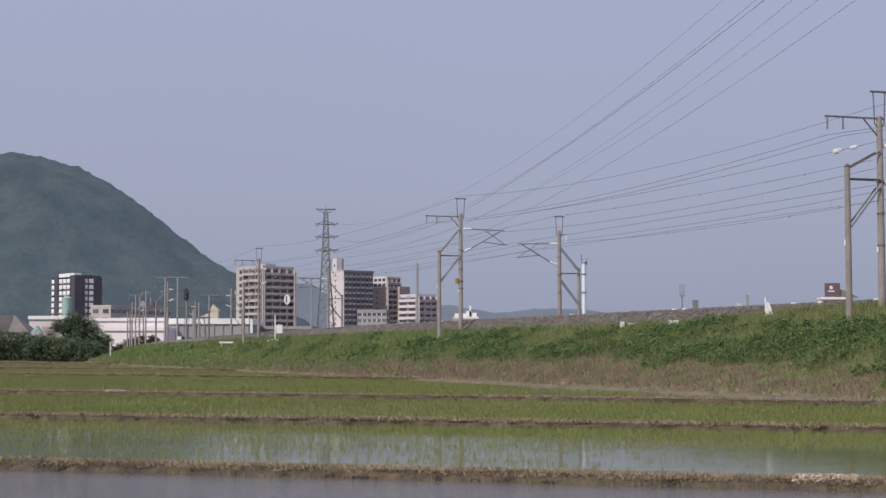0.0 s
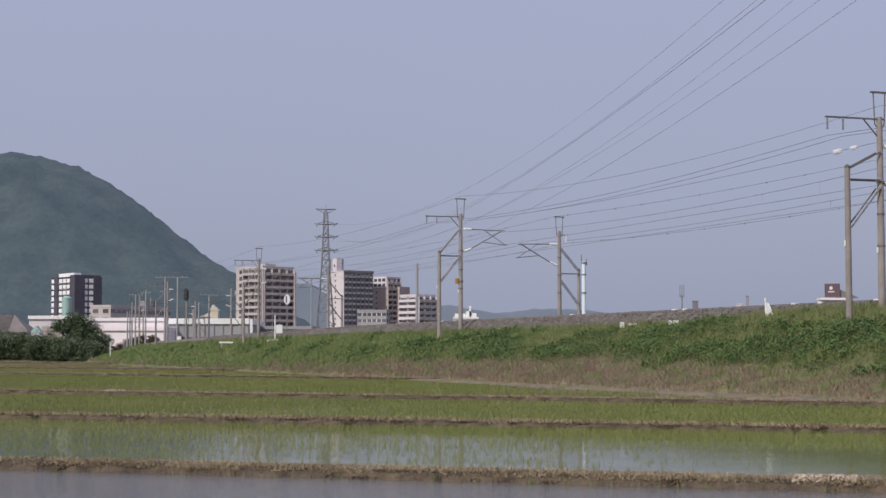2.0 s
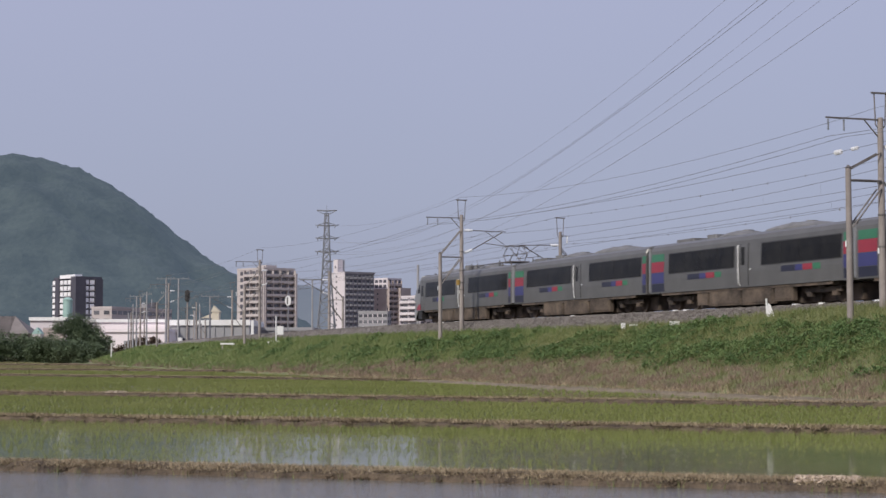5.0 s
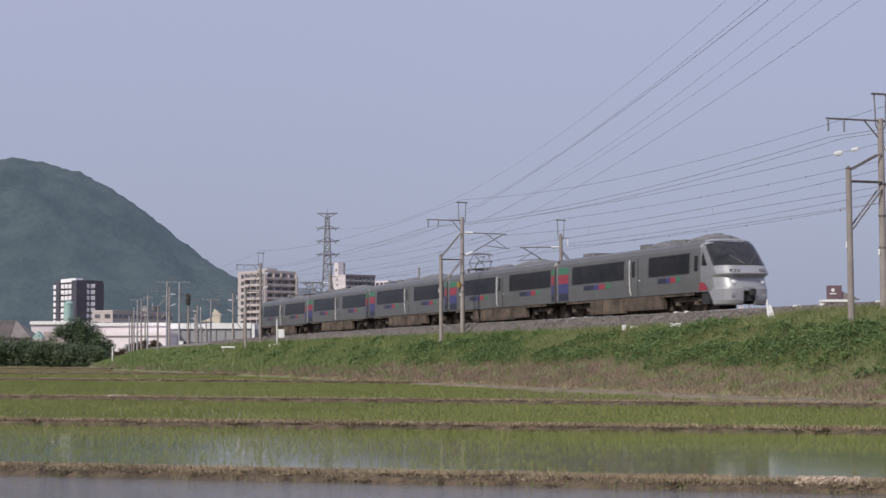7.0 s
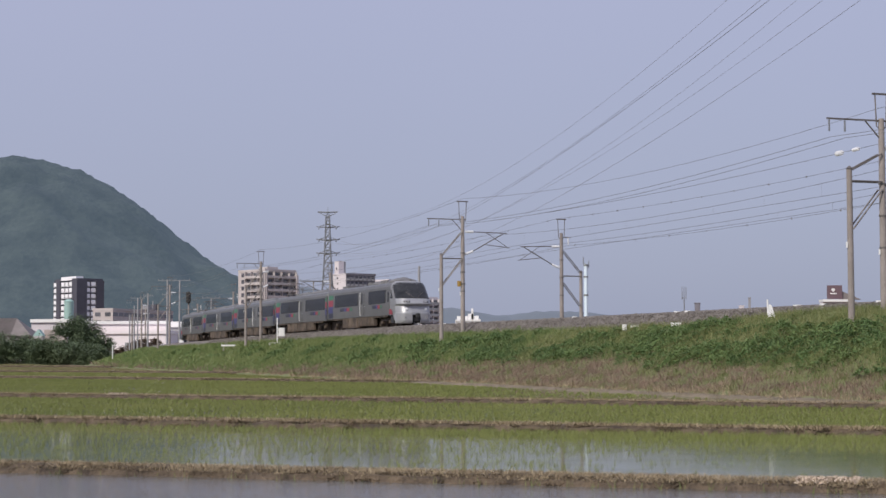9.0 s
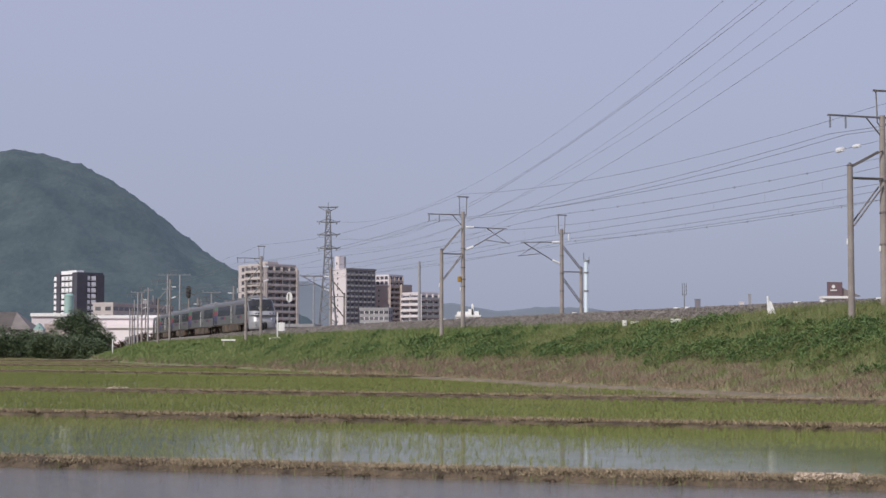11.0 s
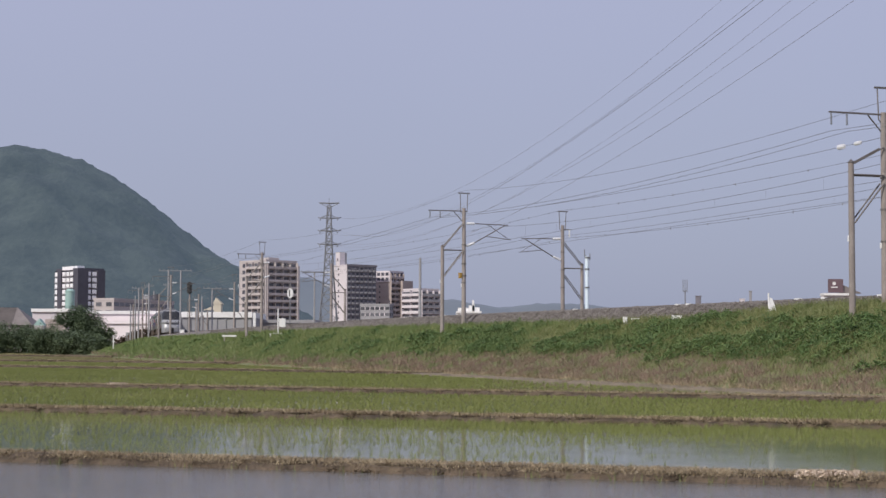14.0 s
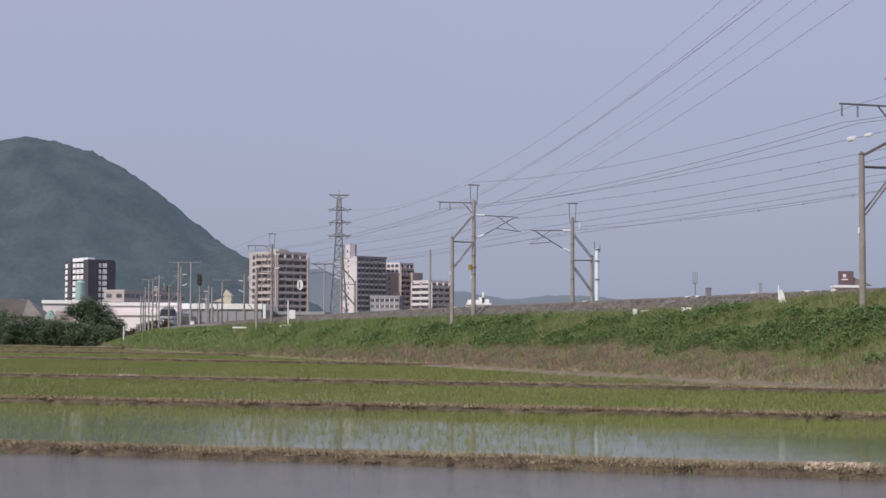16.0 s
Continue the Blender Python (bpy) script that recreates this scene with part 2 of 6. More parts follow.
# ---------------------------------------------------------------- geometry helpers
class Geo:
    """Collects vertices and faces for one mesh."""

    def __init__(self):
        self.v, self.f = [], []

    def face(self, *pts):
        k = len(self.v)
        self.v += [tuple(p) for p in pts]
        self.f.append(tuple(range(k, k + len(pts))))

    def box(self, lo, hi, m=None, bevel=0.0):
        """A box, with its upright edges cut back where bevel is given."""
        (x0, y0, z0), (x1, y1, z1) = lo, hi
        b = bevel
        ring = ([(x0 + b, y0), (x1 - b, y0), (x1, y0 + b), (x1, y1 - b), (x1 - b, y1), (x0 + b, y1), (x0, y1 - b), (x0, y0 + b)]
                if b else [(x0, y0), (x1, y0), (x1, y1), (x0, y1)])
        self.prism(ring, z0, z1, m)

    def prism(self, ring, z0, z1, m=None):
        k, n = len(self.v), len(ring)
        pts = [Vector((x, y, z0)) for x, y in ring] + [Vector((x, y, z1)) for x, y in ring]
        self.v += [tuple(m @ p) if m else tuple(p) for p in pts]
        self.f += [tuple(k + i for i in reversed(range(n))), tuple(k + n + i for i in range(n))]
        self.f += [(k + i, k + (i + 1) % n, k + n + (i + 1) % n, k + n + i) for i in range(n)]

    def tube(self, a, b, r0, r1=None, n=8):
        a, b = Vector(a), Vector(b)
        r1 = r0 if r1 is None else r1
        w = (b - a).normalized()
        e = w.orthogonal().normalized()
        g = w.cross(e)
        k = len(self.v)
        for c, r in ((a, r0), (b, r1)):
            for i in range(n):
                t = 2 * math.pi * i / n
                self.v.append(tuple(c + e * (r * math.cos(t)) + g * (r * math.sin(t))))
        self.f += [(k + i, k + (i + 1) % n, k + n + (i + 1) % n, k + n + i) for i in range(n)]
        self.f += [tuple(k + i for i in reversed(range(n))), tuple(k + n + i for i in range(n))]

    def line(self, pts, r, n=4):
        pts = [Vector(p) for p in pts]
        k, m = len(self.v), len(pts)
        for i, c in enumerate(pts):
            w = (pts[min(i + 1, m - 1)] - pts[max(i - 1, 0)]).normalized()
            e = w.cross(Vector((0.13, 0.21, 0.97))).normalized()
            g = w.cross(e)
            for j in range(n):
                t = 2 * math.pi * j / n
                self.v.append(tuple(c + e * (r * math.cos(t)) + g * (r * math.sin(t))))
        for i in range(m - 1):
            for j in range(n):
                a, b = k + i * n + j, k + i * n + (j + 1) % n
                self.f.append((a, b, b + n, a + n))
        self.f += [tuple(k + j for j in reversed(range(n))), tuple(k + (m - 1) * n + j for j in range(n))]

    def grid(self, rows):
        """A sheet through rows of points of equal length."""
        k, w = len(self.v), len(rows[0])
        for r in rows:
            self.v += [tuple(p) for p in r]
        for i in range(len(rows) - 1):
            for j in range(w - 1):
                q = k + i * w + j
                self.f.append((q, q + 1, q + w + 1, q + w))

    def mesh(self, name, material, smooth=False):
        me = bpy.data.meshes.new(name)
        me.from_pydata(self.v, [], self.f)
        me.materials.append(material)
        if smooth:
            me.shade_smooth()
        me.update()
        return me


def part(name, geo, material, parent=None, label="", smooth=False):
    ob = new(name, geo.mesh(name, material, smooth))
    if parent is not None:
        ob.parent = parent
    return tagged(ob, label)


def empty(name, m, label, category, group="", kind=""):
    ob = new(name)
    ob.matrix_basis = m
    return tagged(ob, label, category, group, kind)


def sheet_mesh(name, verts, faces, material):
    """A mesh from number arrays; all faces have as many corners."""
    me = bpy.data.meshes.new(name)
    nv, (nf, k) = len(verts), faces.shape
    me.vertices.add(nv)
    me.vertices.foreach_set("co", np.ascontiguousarray(verts, dtype=np.float32).ravel())
    me.loops.add(nf * k)
    me.loops.foreach_set("vertex_index", np.ascontiguousarray(faces, dtype=np.int32).ravel())
    me.polygons.add(nf)
    me.polygons.foreach_set("loop_start", np.arange(0, nf * k, k, dtype=np.int32))
    me.materials.append(material)
    me.update(calc_edges=True)
    return me


RNG = np.random.default_rng(7)


def blades(base, height, width, lean=0.35, rng=RNG):
    """Upright tapering blades (one triangle each) at the points base (n, 3)."""
    n = len(base)
    a = rng.uniform(0, 2 * np.pi, n)
    h = height * rng.uniform(0.6, 1.25, n)
    d = np.stack([np.cos(a), np.sin(a), np.zeros(n)], 1) * (width / 2)
    tilt = rng.normal(0, lean, (n, 2)) * h[:, None]
    tip = base + np.concatenate([tilt, h[:, None]], 1)
    v = np.stack([base - d, base + d, tip], 1).reshape(-1, 3)
    return v, np.arange(3 * n).reshape(-1, 3)


def leaves(centre, size, rng=RNG, droop=0.6):
    """Small four-cornered leaves facing every way, mostly upwards, at the points centre (n, 3)."""
    n = len(centre)
    nrm = rng.normal(0, droop, (n, 3)) + np.array([0, 0, 1.0])
    nrm /= np.linalg.norm(nrm, axis=1, keepdims=True)
    t = np.cross(nrm, rng.normal(0, 1, (n, 3)))
    t /= np.linalg.norm(t, axis=1, keepdims=True)
    b = np.cross(nrm, t)
    s = (size * rng.uniform(0.6, 1.3, n))[:, None]
    v = np.stack([centre - t * s, centre - b * s * 0.55 - nrm * s * 0.15, centre + t * s, centre + b * s * 0.55 - nrm * s * 0.15], 1).reshape(-1, 3)
    return v, np.arange(4 * n).reshape(-1, 4)


def fbm(x, y, size, octaves=4, seed=0.0):
    """Smooth noise over arrays, from sums of turned waves."""
    out, amp, tot = np.zeros_like(x, dtype=float), 1.0, 0.0
    for o in range(octaves):
        k = 2 * np.pi / size * 1.9 ** o
        for j in range(3):
            a = seed + 2.1 * j + 1.3 * o
            out = out + amp * np.sin(k * (x * np.cos(a) + y * np.sin(a)) + 3.7 * a + 1.5 * np.sin(k * 0.6 * (y * np.cos(a) - x * np.sin(a)) + a))
        tot += amp * 1.7
        amp *= 0.55
    return out / tot


# ---------------------------------------------------------------- the line of the railway
US, UC = 0.3338, 0.9426                # its heading: (-US, UC)
S_BEND, R_BEND, P_BEND = 177.0, 800.0, 41.27
RAIL = 3.88
P_NEAR, P_FAR = 42.72, 46.55           # middles of the two tracks


def grade(s):
    """How far the line has sunk, s metres along it."""
    return np.interp(s, [130, 165, 200, 230, 520], [0, 0.14, 0.42, 0.58, 1.4])


def track(s, p, z=0.0):
    """s metres along the line and p metres across from the tripod, as arrays (n, 3)."""
    s, p, z = np.broadcast_arrays(np.asarray(s, float), np.asarray(p, float), np.asarray(z, float))
    th = np.maximum(s - S_BEND, 0) / R_BEND
    r = R_BEND - (p - P_BEND)
    along = np.minimum(s, S_BEND) + r * np.sin(th)
    across = p + r * (1 - np.cos(th))
    z = z - grade(s) * np.clip(z / RAIL, 0, 1)
    return np.stack([across * UC - along * US, across * US + along * UC, z], -1)


def tp(s, p, z=0.0):
    return Vector(track(s, p, z))


def frame_at(s, p, z):
    """A pose on the line: x along it, y across towards the fields, z up."""
    a, b = tp(s - 0.5, p, z), tp(s + 0.5, p, z)
    d = b - a
    return Matrix.Translation(tp(s, p, z)) @ Matrix.Rotation(math.atan2(d.y, d.x), 4, "Z")

# ---------------------------------------------------------------- ground and fields
def clip(poly, a, b, c):
    """The part of a flat polygon where a x + b y <= c."""
    out = []
    for (x0, y0), (x1, y1) in zip(poly, poly[1:] + poly[:1]):
        d0, d1 = a * x0 + b * y0 - c, a * x1 + b * y1 - c
        if d0 <= 0:
            out.append((x0, y0))
        if d0 * d1 < 0:
            t = d0 / (d0 - d1)
            out.append((x0 + t * (x1 - x0), y0 + t * (y1 - y0)))
    return out


P_TOE = 31.3                            # foot of the embankment
g = Geo()
ys = [-400, -60, 0, 60, 160, 330, 700, 1500, 3000, 4800]
xs = [-4000, -1500, -500, -150, 0, 150, 500, 1500, 4000]
g.grid([[(x, y, -0.12) for x in xs] for y in ys])
ground = tagged(part("ground", g, M_SOIL), "brown earth plain that reaches to the horizon", "ground", kind="structure")

# ridges between the paddies: y = a + b x, the edge towards the camera
DIKES = ((21.75, -0.344, 0.62, 0.11), (36.76, -0.387, 0.75, 0.13), (57.2, -0.51, 0.9, 0.13), (94.8, -0.80, 1.2, 0.13),
         (132.0, -0.66, 1.6, 0.16), (190.0, -0.62, 2.0, 0.18), (262.0, -0.60, 2.5, 0.2))


def toe_x(a, b):
    """Where the line y = a + b x meets the foot of the embankment."""
    return (P_TOE - US * a) / (UC + US * b)


def dike(a, b, wide, high, left):
    x1 = min(toe_x(a, b) + 1.0, 40)
    n = int((x1 - left) / (0.12 if a < 30 else 0.25 if a < 70 else 0.6))
    x = np.linspace(left, x1, n)
    nx, ny = -b / math.hypot(1, b), 1 / math.hypot(1, b)
    prof = [(-0.12, -0.12), (0.02, 0.02), (0.07, 0.6 * high), (0.16, 0.95 * high), (0.5 * wide, high), (0.85 * wide, 0.85 * high), (wide, 0.02), (wide + 0.12, -0.12)]
    rows = []
    for k, (d, z) in enumerate(prof):
        wob = 0.07 * fbm(x, x * 0 + 0.15 * k + a, 1.9, 4, a) + 0.012 * RNG.normal(0, 1, n)
        dz = (0.028 * fbm(x, x * 0 + 0.2 * k, 1.3, 4, a + 1) + 0.007 * RNG.normal(0, 1, n)) * (1 if 0 < k < len(prof) - 1 else 0)
        px, py = x + nx * (d + wob), a + b * x + ny * (d + wob)
        rows.append(np.stack([px, py, np.maximum(z + dz, -0.12)], 1))
    me = Geo()
    me.grid([list(map(tuple, r)) for r in rows])
    ob = part("field_ridge", me, M_DIKE, smooth=False)
    tagged(ob, "low earth ridge of brown soil between flooded rice paddies", "field ridge", "ridges between the paddies")
    # dry grass on its top and front
    dens = 1300 if a < 30 else 900 if a < 50 else 520 if a < 80 else 240
    m = int((x1 - max(left, -a * 0.45)) * dens)
    bx = RNG.uniform(max(left, -a * 0.45), x1, m)
    patch = fbm(bx, bx * 0, 1.7, 4, a)
    d = RNG.uniform(0.05 if a < 30 else 0.16, 0.95, m) * wide
    keep = RNG.random(m) < 0.8 + 0.4 * patch
    bx, d = bx[keep], d[keep]
    base = np.stack([bx + nx * d, a + b * bx + ny * d, np.interp(d / wide, [0, 0.15, 0.5, 1], [0.05, 0.8 * high, high, 0.1])], 1)
    v, f = blades(base, 0.06 if a < 30 else 0.09, 0.012 if a < 30 else 0.02 if a < 60 else 0.035, 0.9)
    # clumps of stubble at the water's edge
    if a < 100:
        cx = np.arange(max(left, -a * 0.45), x1, 0.27 if a < 50 else 0.4)
        cx = np.repeat(cx + RNG.normal(0, 0.07, len(cx)), 16)
        cx = cx[RNG.random(len(cx)) < 0.75 + 0.5 * fbm(cx, cx * 0, 5.0, 3, a + 2)] if a > 30 else cx[RNG.random(len(cx)) < 0.25]
        cx = cx + RNG.normal(0, 0.04, len(cx))
        cd = RNG.uniform(-0.12, 0.03, len(cx))
        sv, sf = blades(np.stack([cx + nx * cd, a + b * cx + ny * cd, cx * 0 - 0.01], 1), high * 0.95, 0.012 if a < 50 else 0.02, 0.25)
        stub = tagged(new("stubble", sheet_mesh("stubble", sv, sf, M_GRASS)), "upright green stubble at the water's edge", kind="stuff")
        stub.parent = ob
    # matted roots and clods on the face above the water
    m2 = int((x1 - max(left, -a * 0.45)) * dens * 1.3)
    fx = RNG.uniform(max(left, -a * 0.45), x1, m2)
    up = RNG.uniform(0.02, 1.0, m2)
    fd = 0.02 + 0.16 * up + 0.07 * fbm(fx, fx * 0 + 0.3 + a, 1.9, 4, a)
    fv, ff = leaves(np.stack([fx + nx * fd, a + b * fx + ny * fd, up * high * 1.02], 1), 0.022 if a < 30 else 0.03 if a < 60 else 0.05, droop=1.2)
    for nm, mesh, lab in (("root_mat", sheet_mesh("root_mat", fv, ff, M_ROOTS), "matted brown roots and clods on the face"), ("dry_grass", sheet_mesh("dry_grass", v, f, M_DRY), "short dry straw-coloured grass")):
        child = tagged(new(nm, mesh), lab, kind="stuff")
        child.parent = ob


for dk in DIKES:
    dike(*dk, left=-14 if dk[0] < 30 else -22 if dk[0] < 50 else -0.45 * dk[0] - 4)

# flooded paddies
edges = [(5.0, -0.33, 0, 0)] + list(DIKES) + [(330.0, -0.6, 0, 0)]
for k, (lo, hi) in enumerate(zip(edges, edges[1:])):
    poly = [(-170, lo[0] - lo[1] * 170 + 0.3), (60, lo[0] + lo[1] * 60 + 0.3), (60, hi[0] + hi[1] * 60 + 0.3), (-170, hi[0] - hi[1] * 170 + 0.3)]
    poly = clip(poly, UC, US, P_TOE + 0.4)
    if len(poly) > 2:
        g = Geo()
        g.face(*[(x, y, 0.0) for x, y in poly])
        w = part("water", g, M_WATERN if k == 0 else M_WATER)
        tagged(w, "still shallow water of a flooded rice paddy" if k else "open grey water of an unplanted flooded paddy", "water", kind="structure")


def rice(lo, hi, step, gap, height, width, stems, bare, material=M_RICE, label="young light-green rice seedlings in rows in the water"):
    """Seedlings in rows along the ridge lo, as far as the ridge hi."""
    base = []
    far = 0.33 * hi[0] + 6
    for r in np.arange(lo[2] + 0.25, hi[0] - lo[0] + 12, gap):
        x = np.arange(-far, far, step) + RNG.uniform(0, step)
        x = x + RNG.normal(0, 0.03, len(x))
        y = lo[0] + lo[1] * x + r + RNG.normal(0, 0.025, len(x))
        frac = (y - lo[0] - lo[1] * x) / (hi[0] + hi[1] * x - lo[0] - lo[1] * x)
        ok = (frac < 0.985) & (UC * x + US * y < P_TOE - 1.25) & (RNG.random(len(x)) < bare(x, y, frac))
        base.append(np.stack([x[ok], y[ok], np.full(ok.sum(), -0.005)], 1))
    base = np.concatenate(base)
    base = np.repeat(base, stems, 0) + RNG.normal(0, 0.018, (len(base) * stems, 3)) * (1, 1, 0)
    v, f = blades(base, height, width, 0.34)
    tagged(new("rice_seedlings", sheet_mesh("rice_seedlings", v, f, material)), label, "rice plants", kind="stuff")


rice(DIKES[0], DIKES[1], 0.13, 0.22, 0.085, 0.0042, 8, lambda x, y, q: np.clip(0.62 + 1.1 * (q - 0.35) - np.clip((x - 0.5) * 0.16, 0, 0.95) * np.clip((0.66 - q) * 8, 0, 1) + 0.3 * fbm(x, y, 5, 3), 0.03, 1))
rice(DIKES[0], DIKES[1], 0.11, 0.22, 0.12, 0.0065, 9, lambda x, y, q: np.clip((q - 0.74 + 0.06 * fbm(x, y, 3, 3, 1)) * 9, 0, 1) * np.clip((x + 3) * 0.25, 0.1, 0.9), label="taller bright-green rice seedlings along a field ridge")
rice(DIKES[1], DIKES[2], 0.17, 0.30, 0.075, 0.012, 14, lambda x, y, q: np.clip(1.0 + 0.25 * fbm(x, y, 9, 3, 2), 0.1, 1))
rice(DIKES[2], DIKES[3], 0.20, 0.32, 0.07, 0.022, 11, lambda x, y, q: np.clip(0.8 + 0.3 * fbm(x, y, 14, 3, 4) - 0.6 * np.clip((x - 1) * 0.3, 0, 1), 0.05, 1))
rice(DIKES[3], DIKES[4], 0.30, 0.45, 0.09, 0.05, 5, lambda x, y, q: np.clip(0.85 + 0.3 * fbm(x, y, 14, 3, 5), 0.05, 1))
rice(DIKES[4], DIKES[5], 0.5, 0.7, 0.1, 0.08, 4, lambda x, y, q: np.clip(0.9 + 0.2 * fbm(x, y, 14, 3, 6), 0.05, 1), M_STUBBLE, "pale yellowish seedlings and stubble in a far paddy")
rice(DIKES[5], DIKES[6], 0.7, 0.9, 0.1, 0.12, 4, lambda x, y, q: np.clip(0.9 + 0.2 * fbm(x, y, 14, 3, 6), 0.05, 1), M_STUBBLE, "pale yellowish seedlings and stubble in a far paddy")


# ---------------------------------------------------------------- embankment
# trodden earth path between the paddies and the slope
s_p = np.arange(38.0, 96.0, 0.4)
p_p = np.array([30.2, 30.35, 30.55, 30.95, 31.35, 31.6])
ss, pp = np.meshgrid(s_p, p_p, indexing="ij")
zz = np.broadcast_to([-0.12, 0.01, 0.08, 0.10, 0.10, 0.0], ss.shape) + 0.025 * fbm(ss, pp, 1.4, 3, 3.0)
pts = track(ss, pp + 0.09 * fbm(ss, pp, 2.6, 3, 6.0), zz)
nS, nP = ss.shape
idx = np.arange(nS * nP).reshape(nS, nP)
fc = np.stack([idx[:-1, :-1], idx[:-1, 1:], idx[1:, 1:], idx[1:, :-1]], -1).reshape(-1, 4)
tagged(new("footpath", sheet_mesh("footpath", pts.reshape(-1, 3), fc, M_PATH)), "trodden brown earth path along the foot of the embankment", "path", kind="structure")


def bank_z(s, p):
    """Height of the embankment's skin."""
    z = np.interp(p, [29.5, 30.6, P_TOE, 32.2, 38.2, 39.4, 39.9, 49.6, 50.2, 58.0, 60.0], [-0.12, -0.1, 0.05, 0.35, 2.5, 2.95, 3.12, 3.2, 3.0, 0.0, -0.12])
    z = z + np.interp(s, [0, 64, 74, 90], [0.5, 0.4, 0.08, 0.0]) * np.interp(p, [34, 38.2, 39.5, 40.3, 41.2], [0, 0.75, 0.95, 0.8, 0.2])
    w = np.interp(p, [30.6, 32.5, 38.5, 39.6], [0.1, 1, 1, 0])
    return z + w * (0.16 * fbm(s, p * 1.6, 6.5, 4, 1.0) + 0.08 * fbm(s, p, 1.7, 3, 2.0))


s_line = np.concatenate([np.arange(-200, 30, 6.0), np.arange(30, 200, 0.5), np.arange(200, 520, 3.0)])
p_line = np.concatenate([[29.5, 30.6], np.arange(31.3, 40.0, 0.35), [44, 49.6, 50.2, 54, 58, 60]])
ss, pp = np.meshgrid(s_line, p_line, indexing="ij")
pts = track(ss, pp, bank_z(ss, pp))
nS, nP = ss.shape
idx = np.arange(nS * nP).reshape(nS, nP)
fc = np.stack([idx[:-1, :-1], idx[:-1, 1:], idx[1:, 1:], idx[1:, :-1]], -1).reshape(-1, 4)
bank = tagged(new("embankment", sheet_mesh("embankment", pts.reshape(-1, 3), fc, M_TURF)), "long railway embankment covered with green turf", "embankment", kind="structure")


def bank_scatter(n, s0, s1, p0, p1):
    s, p = RNG.uniform(s0, s1, n), RNG.uniform(p0, p1, n)
    return s, p


def dry_line(s):
    """How far up the slope the withered grass reaches."""
    return P_TOE + np.interp(s, [40, 60, 75, 95, 108, 118, 140, 170], [2.6, 2.5, 3.1, 3.4, 2.3, 1.2, 0.7, 0.5]) + 1.1 * fbm(s, s * 0, 9, 4, 3)


def put(name, kind_of, v, f, material, label, category):
    tagged(new(name, sheet_mesh(name, v, f, material)), label, category, kind="stuff")


for n, s0, s1, wide, tall in ((95000, 38, 90, 0.022, 0.30), (75000, 90, 150, 0.034, 0.34), (30000, 150, 240, 0.07, 0.40), (14000, 240, 400, 0.13, 0.45)):
    s, p = bank_scatter(n, s0, s1, P_TOE + 0.1, 40.3)
    dry = p < dry_line(s) + RNG.normal(0, 0.6, n)
    dry &= fbm(s, p * 1.7, 3.2, 4, 5) > -0.35
    thin = (RNG.random(n) < np.where(dry, 0.92, 0.9)) & ((p < 39.6) | (s < 70 + RNG.normal(0, 4, n)))
    for sel, material, nm, lab, hh in (((~dry) & thin, M_GRASS if s0 < 90 else M_FRESH, "bank_grass", "long green grass on the railway embankment", tall), (dry & thin, M_DRYBANK, "withered_grass", "withered grey-brown grass at the embankment's foot", tall * 0.9)):
        if sel.sum():
            base = track(s[sel], p[sel], bank_z(s[sel], p[sel]) - 0.03)
            v, f = blades(base, hh, wide, 0.5)
            put(nm, "", v, f, material, lab, "grass")

# thin taller grass gone to seed, all over the slope
for n, s0, s1, wide in ((22000, 38, 100, 0.018), (4000, 100, 180, 0.03)):
    s, p = bank_scatter(n, s0, s1, P_TOE + 0.8, 39.3)
    ok = (RNG.random(n) < 0.5 + 0.6 * fbm(s, p * 1.4, 5, 4, 4)) & (p > dry_line(s) + 0.3)
    v, f = blades(track(s[ok], p[ok], bank_z(s[ok], p[ok])), 0.5, wide, 0.45)
    put("seeding_grass", "", v, f, M_TALL, "thin yellowish-green grass gone to seed on the slope", "grass")

# bleached tufts in drifts among the withered grass, and straw on the path
n = 26000
s, p = bank_scatter(n, 40, 112, P_TOE - 0.9, P_TOE + 3.4)
ok = (p < dry_line(s) + 0.3) & (RNG.random(n) < 0.25 + 1.1 * fbm(s, p * 1.5, 3.4, 4, 2.5))
v, f = blades(track(s[ok], p[ok], bank_z(s[ok], p[ok]) + np.where(p[ok] < P_TOE, 0.1, -0.02)), 0.2, 0.022, 0.9)
put("bleached_grass", "", v, f, M_DRY, "bleached straw-coloured tufts in the withered grass", "grass")

# pale straw along the foot of the slope
n = 9000
s = RNG.uniform(40, 150, n)
p = P_TOE + 0.15 + 0.25 * fbm(s, s * 0, 6, 3, 2) + RNG.normal(0, 0.16, n)
ok = RNG.random(n) < 0.6 + 0.6 * fbm(s, s * 0, 4, 3, 6)
v, f = blades(track(s[ok], p[ok], bank_z(s[ok], p[ok]) - 0.02), 0.24, 0.03, 0.6)
put("straw_grass", "", v, f, M_DRY, "pale dry straw along the embankment's foot", "grass")

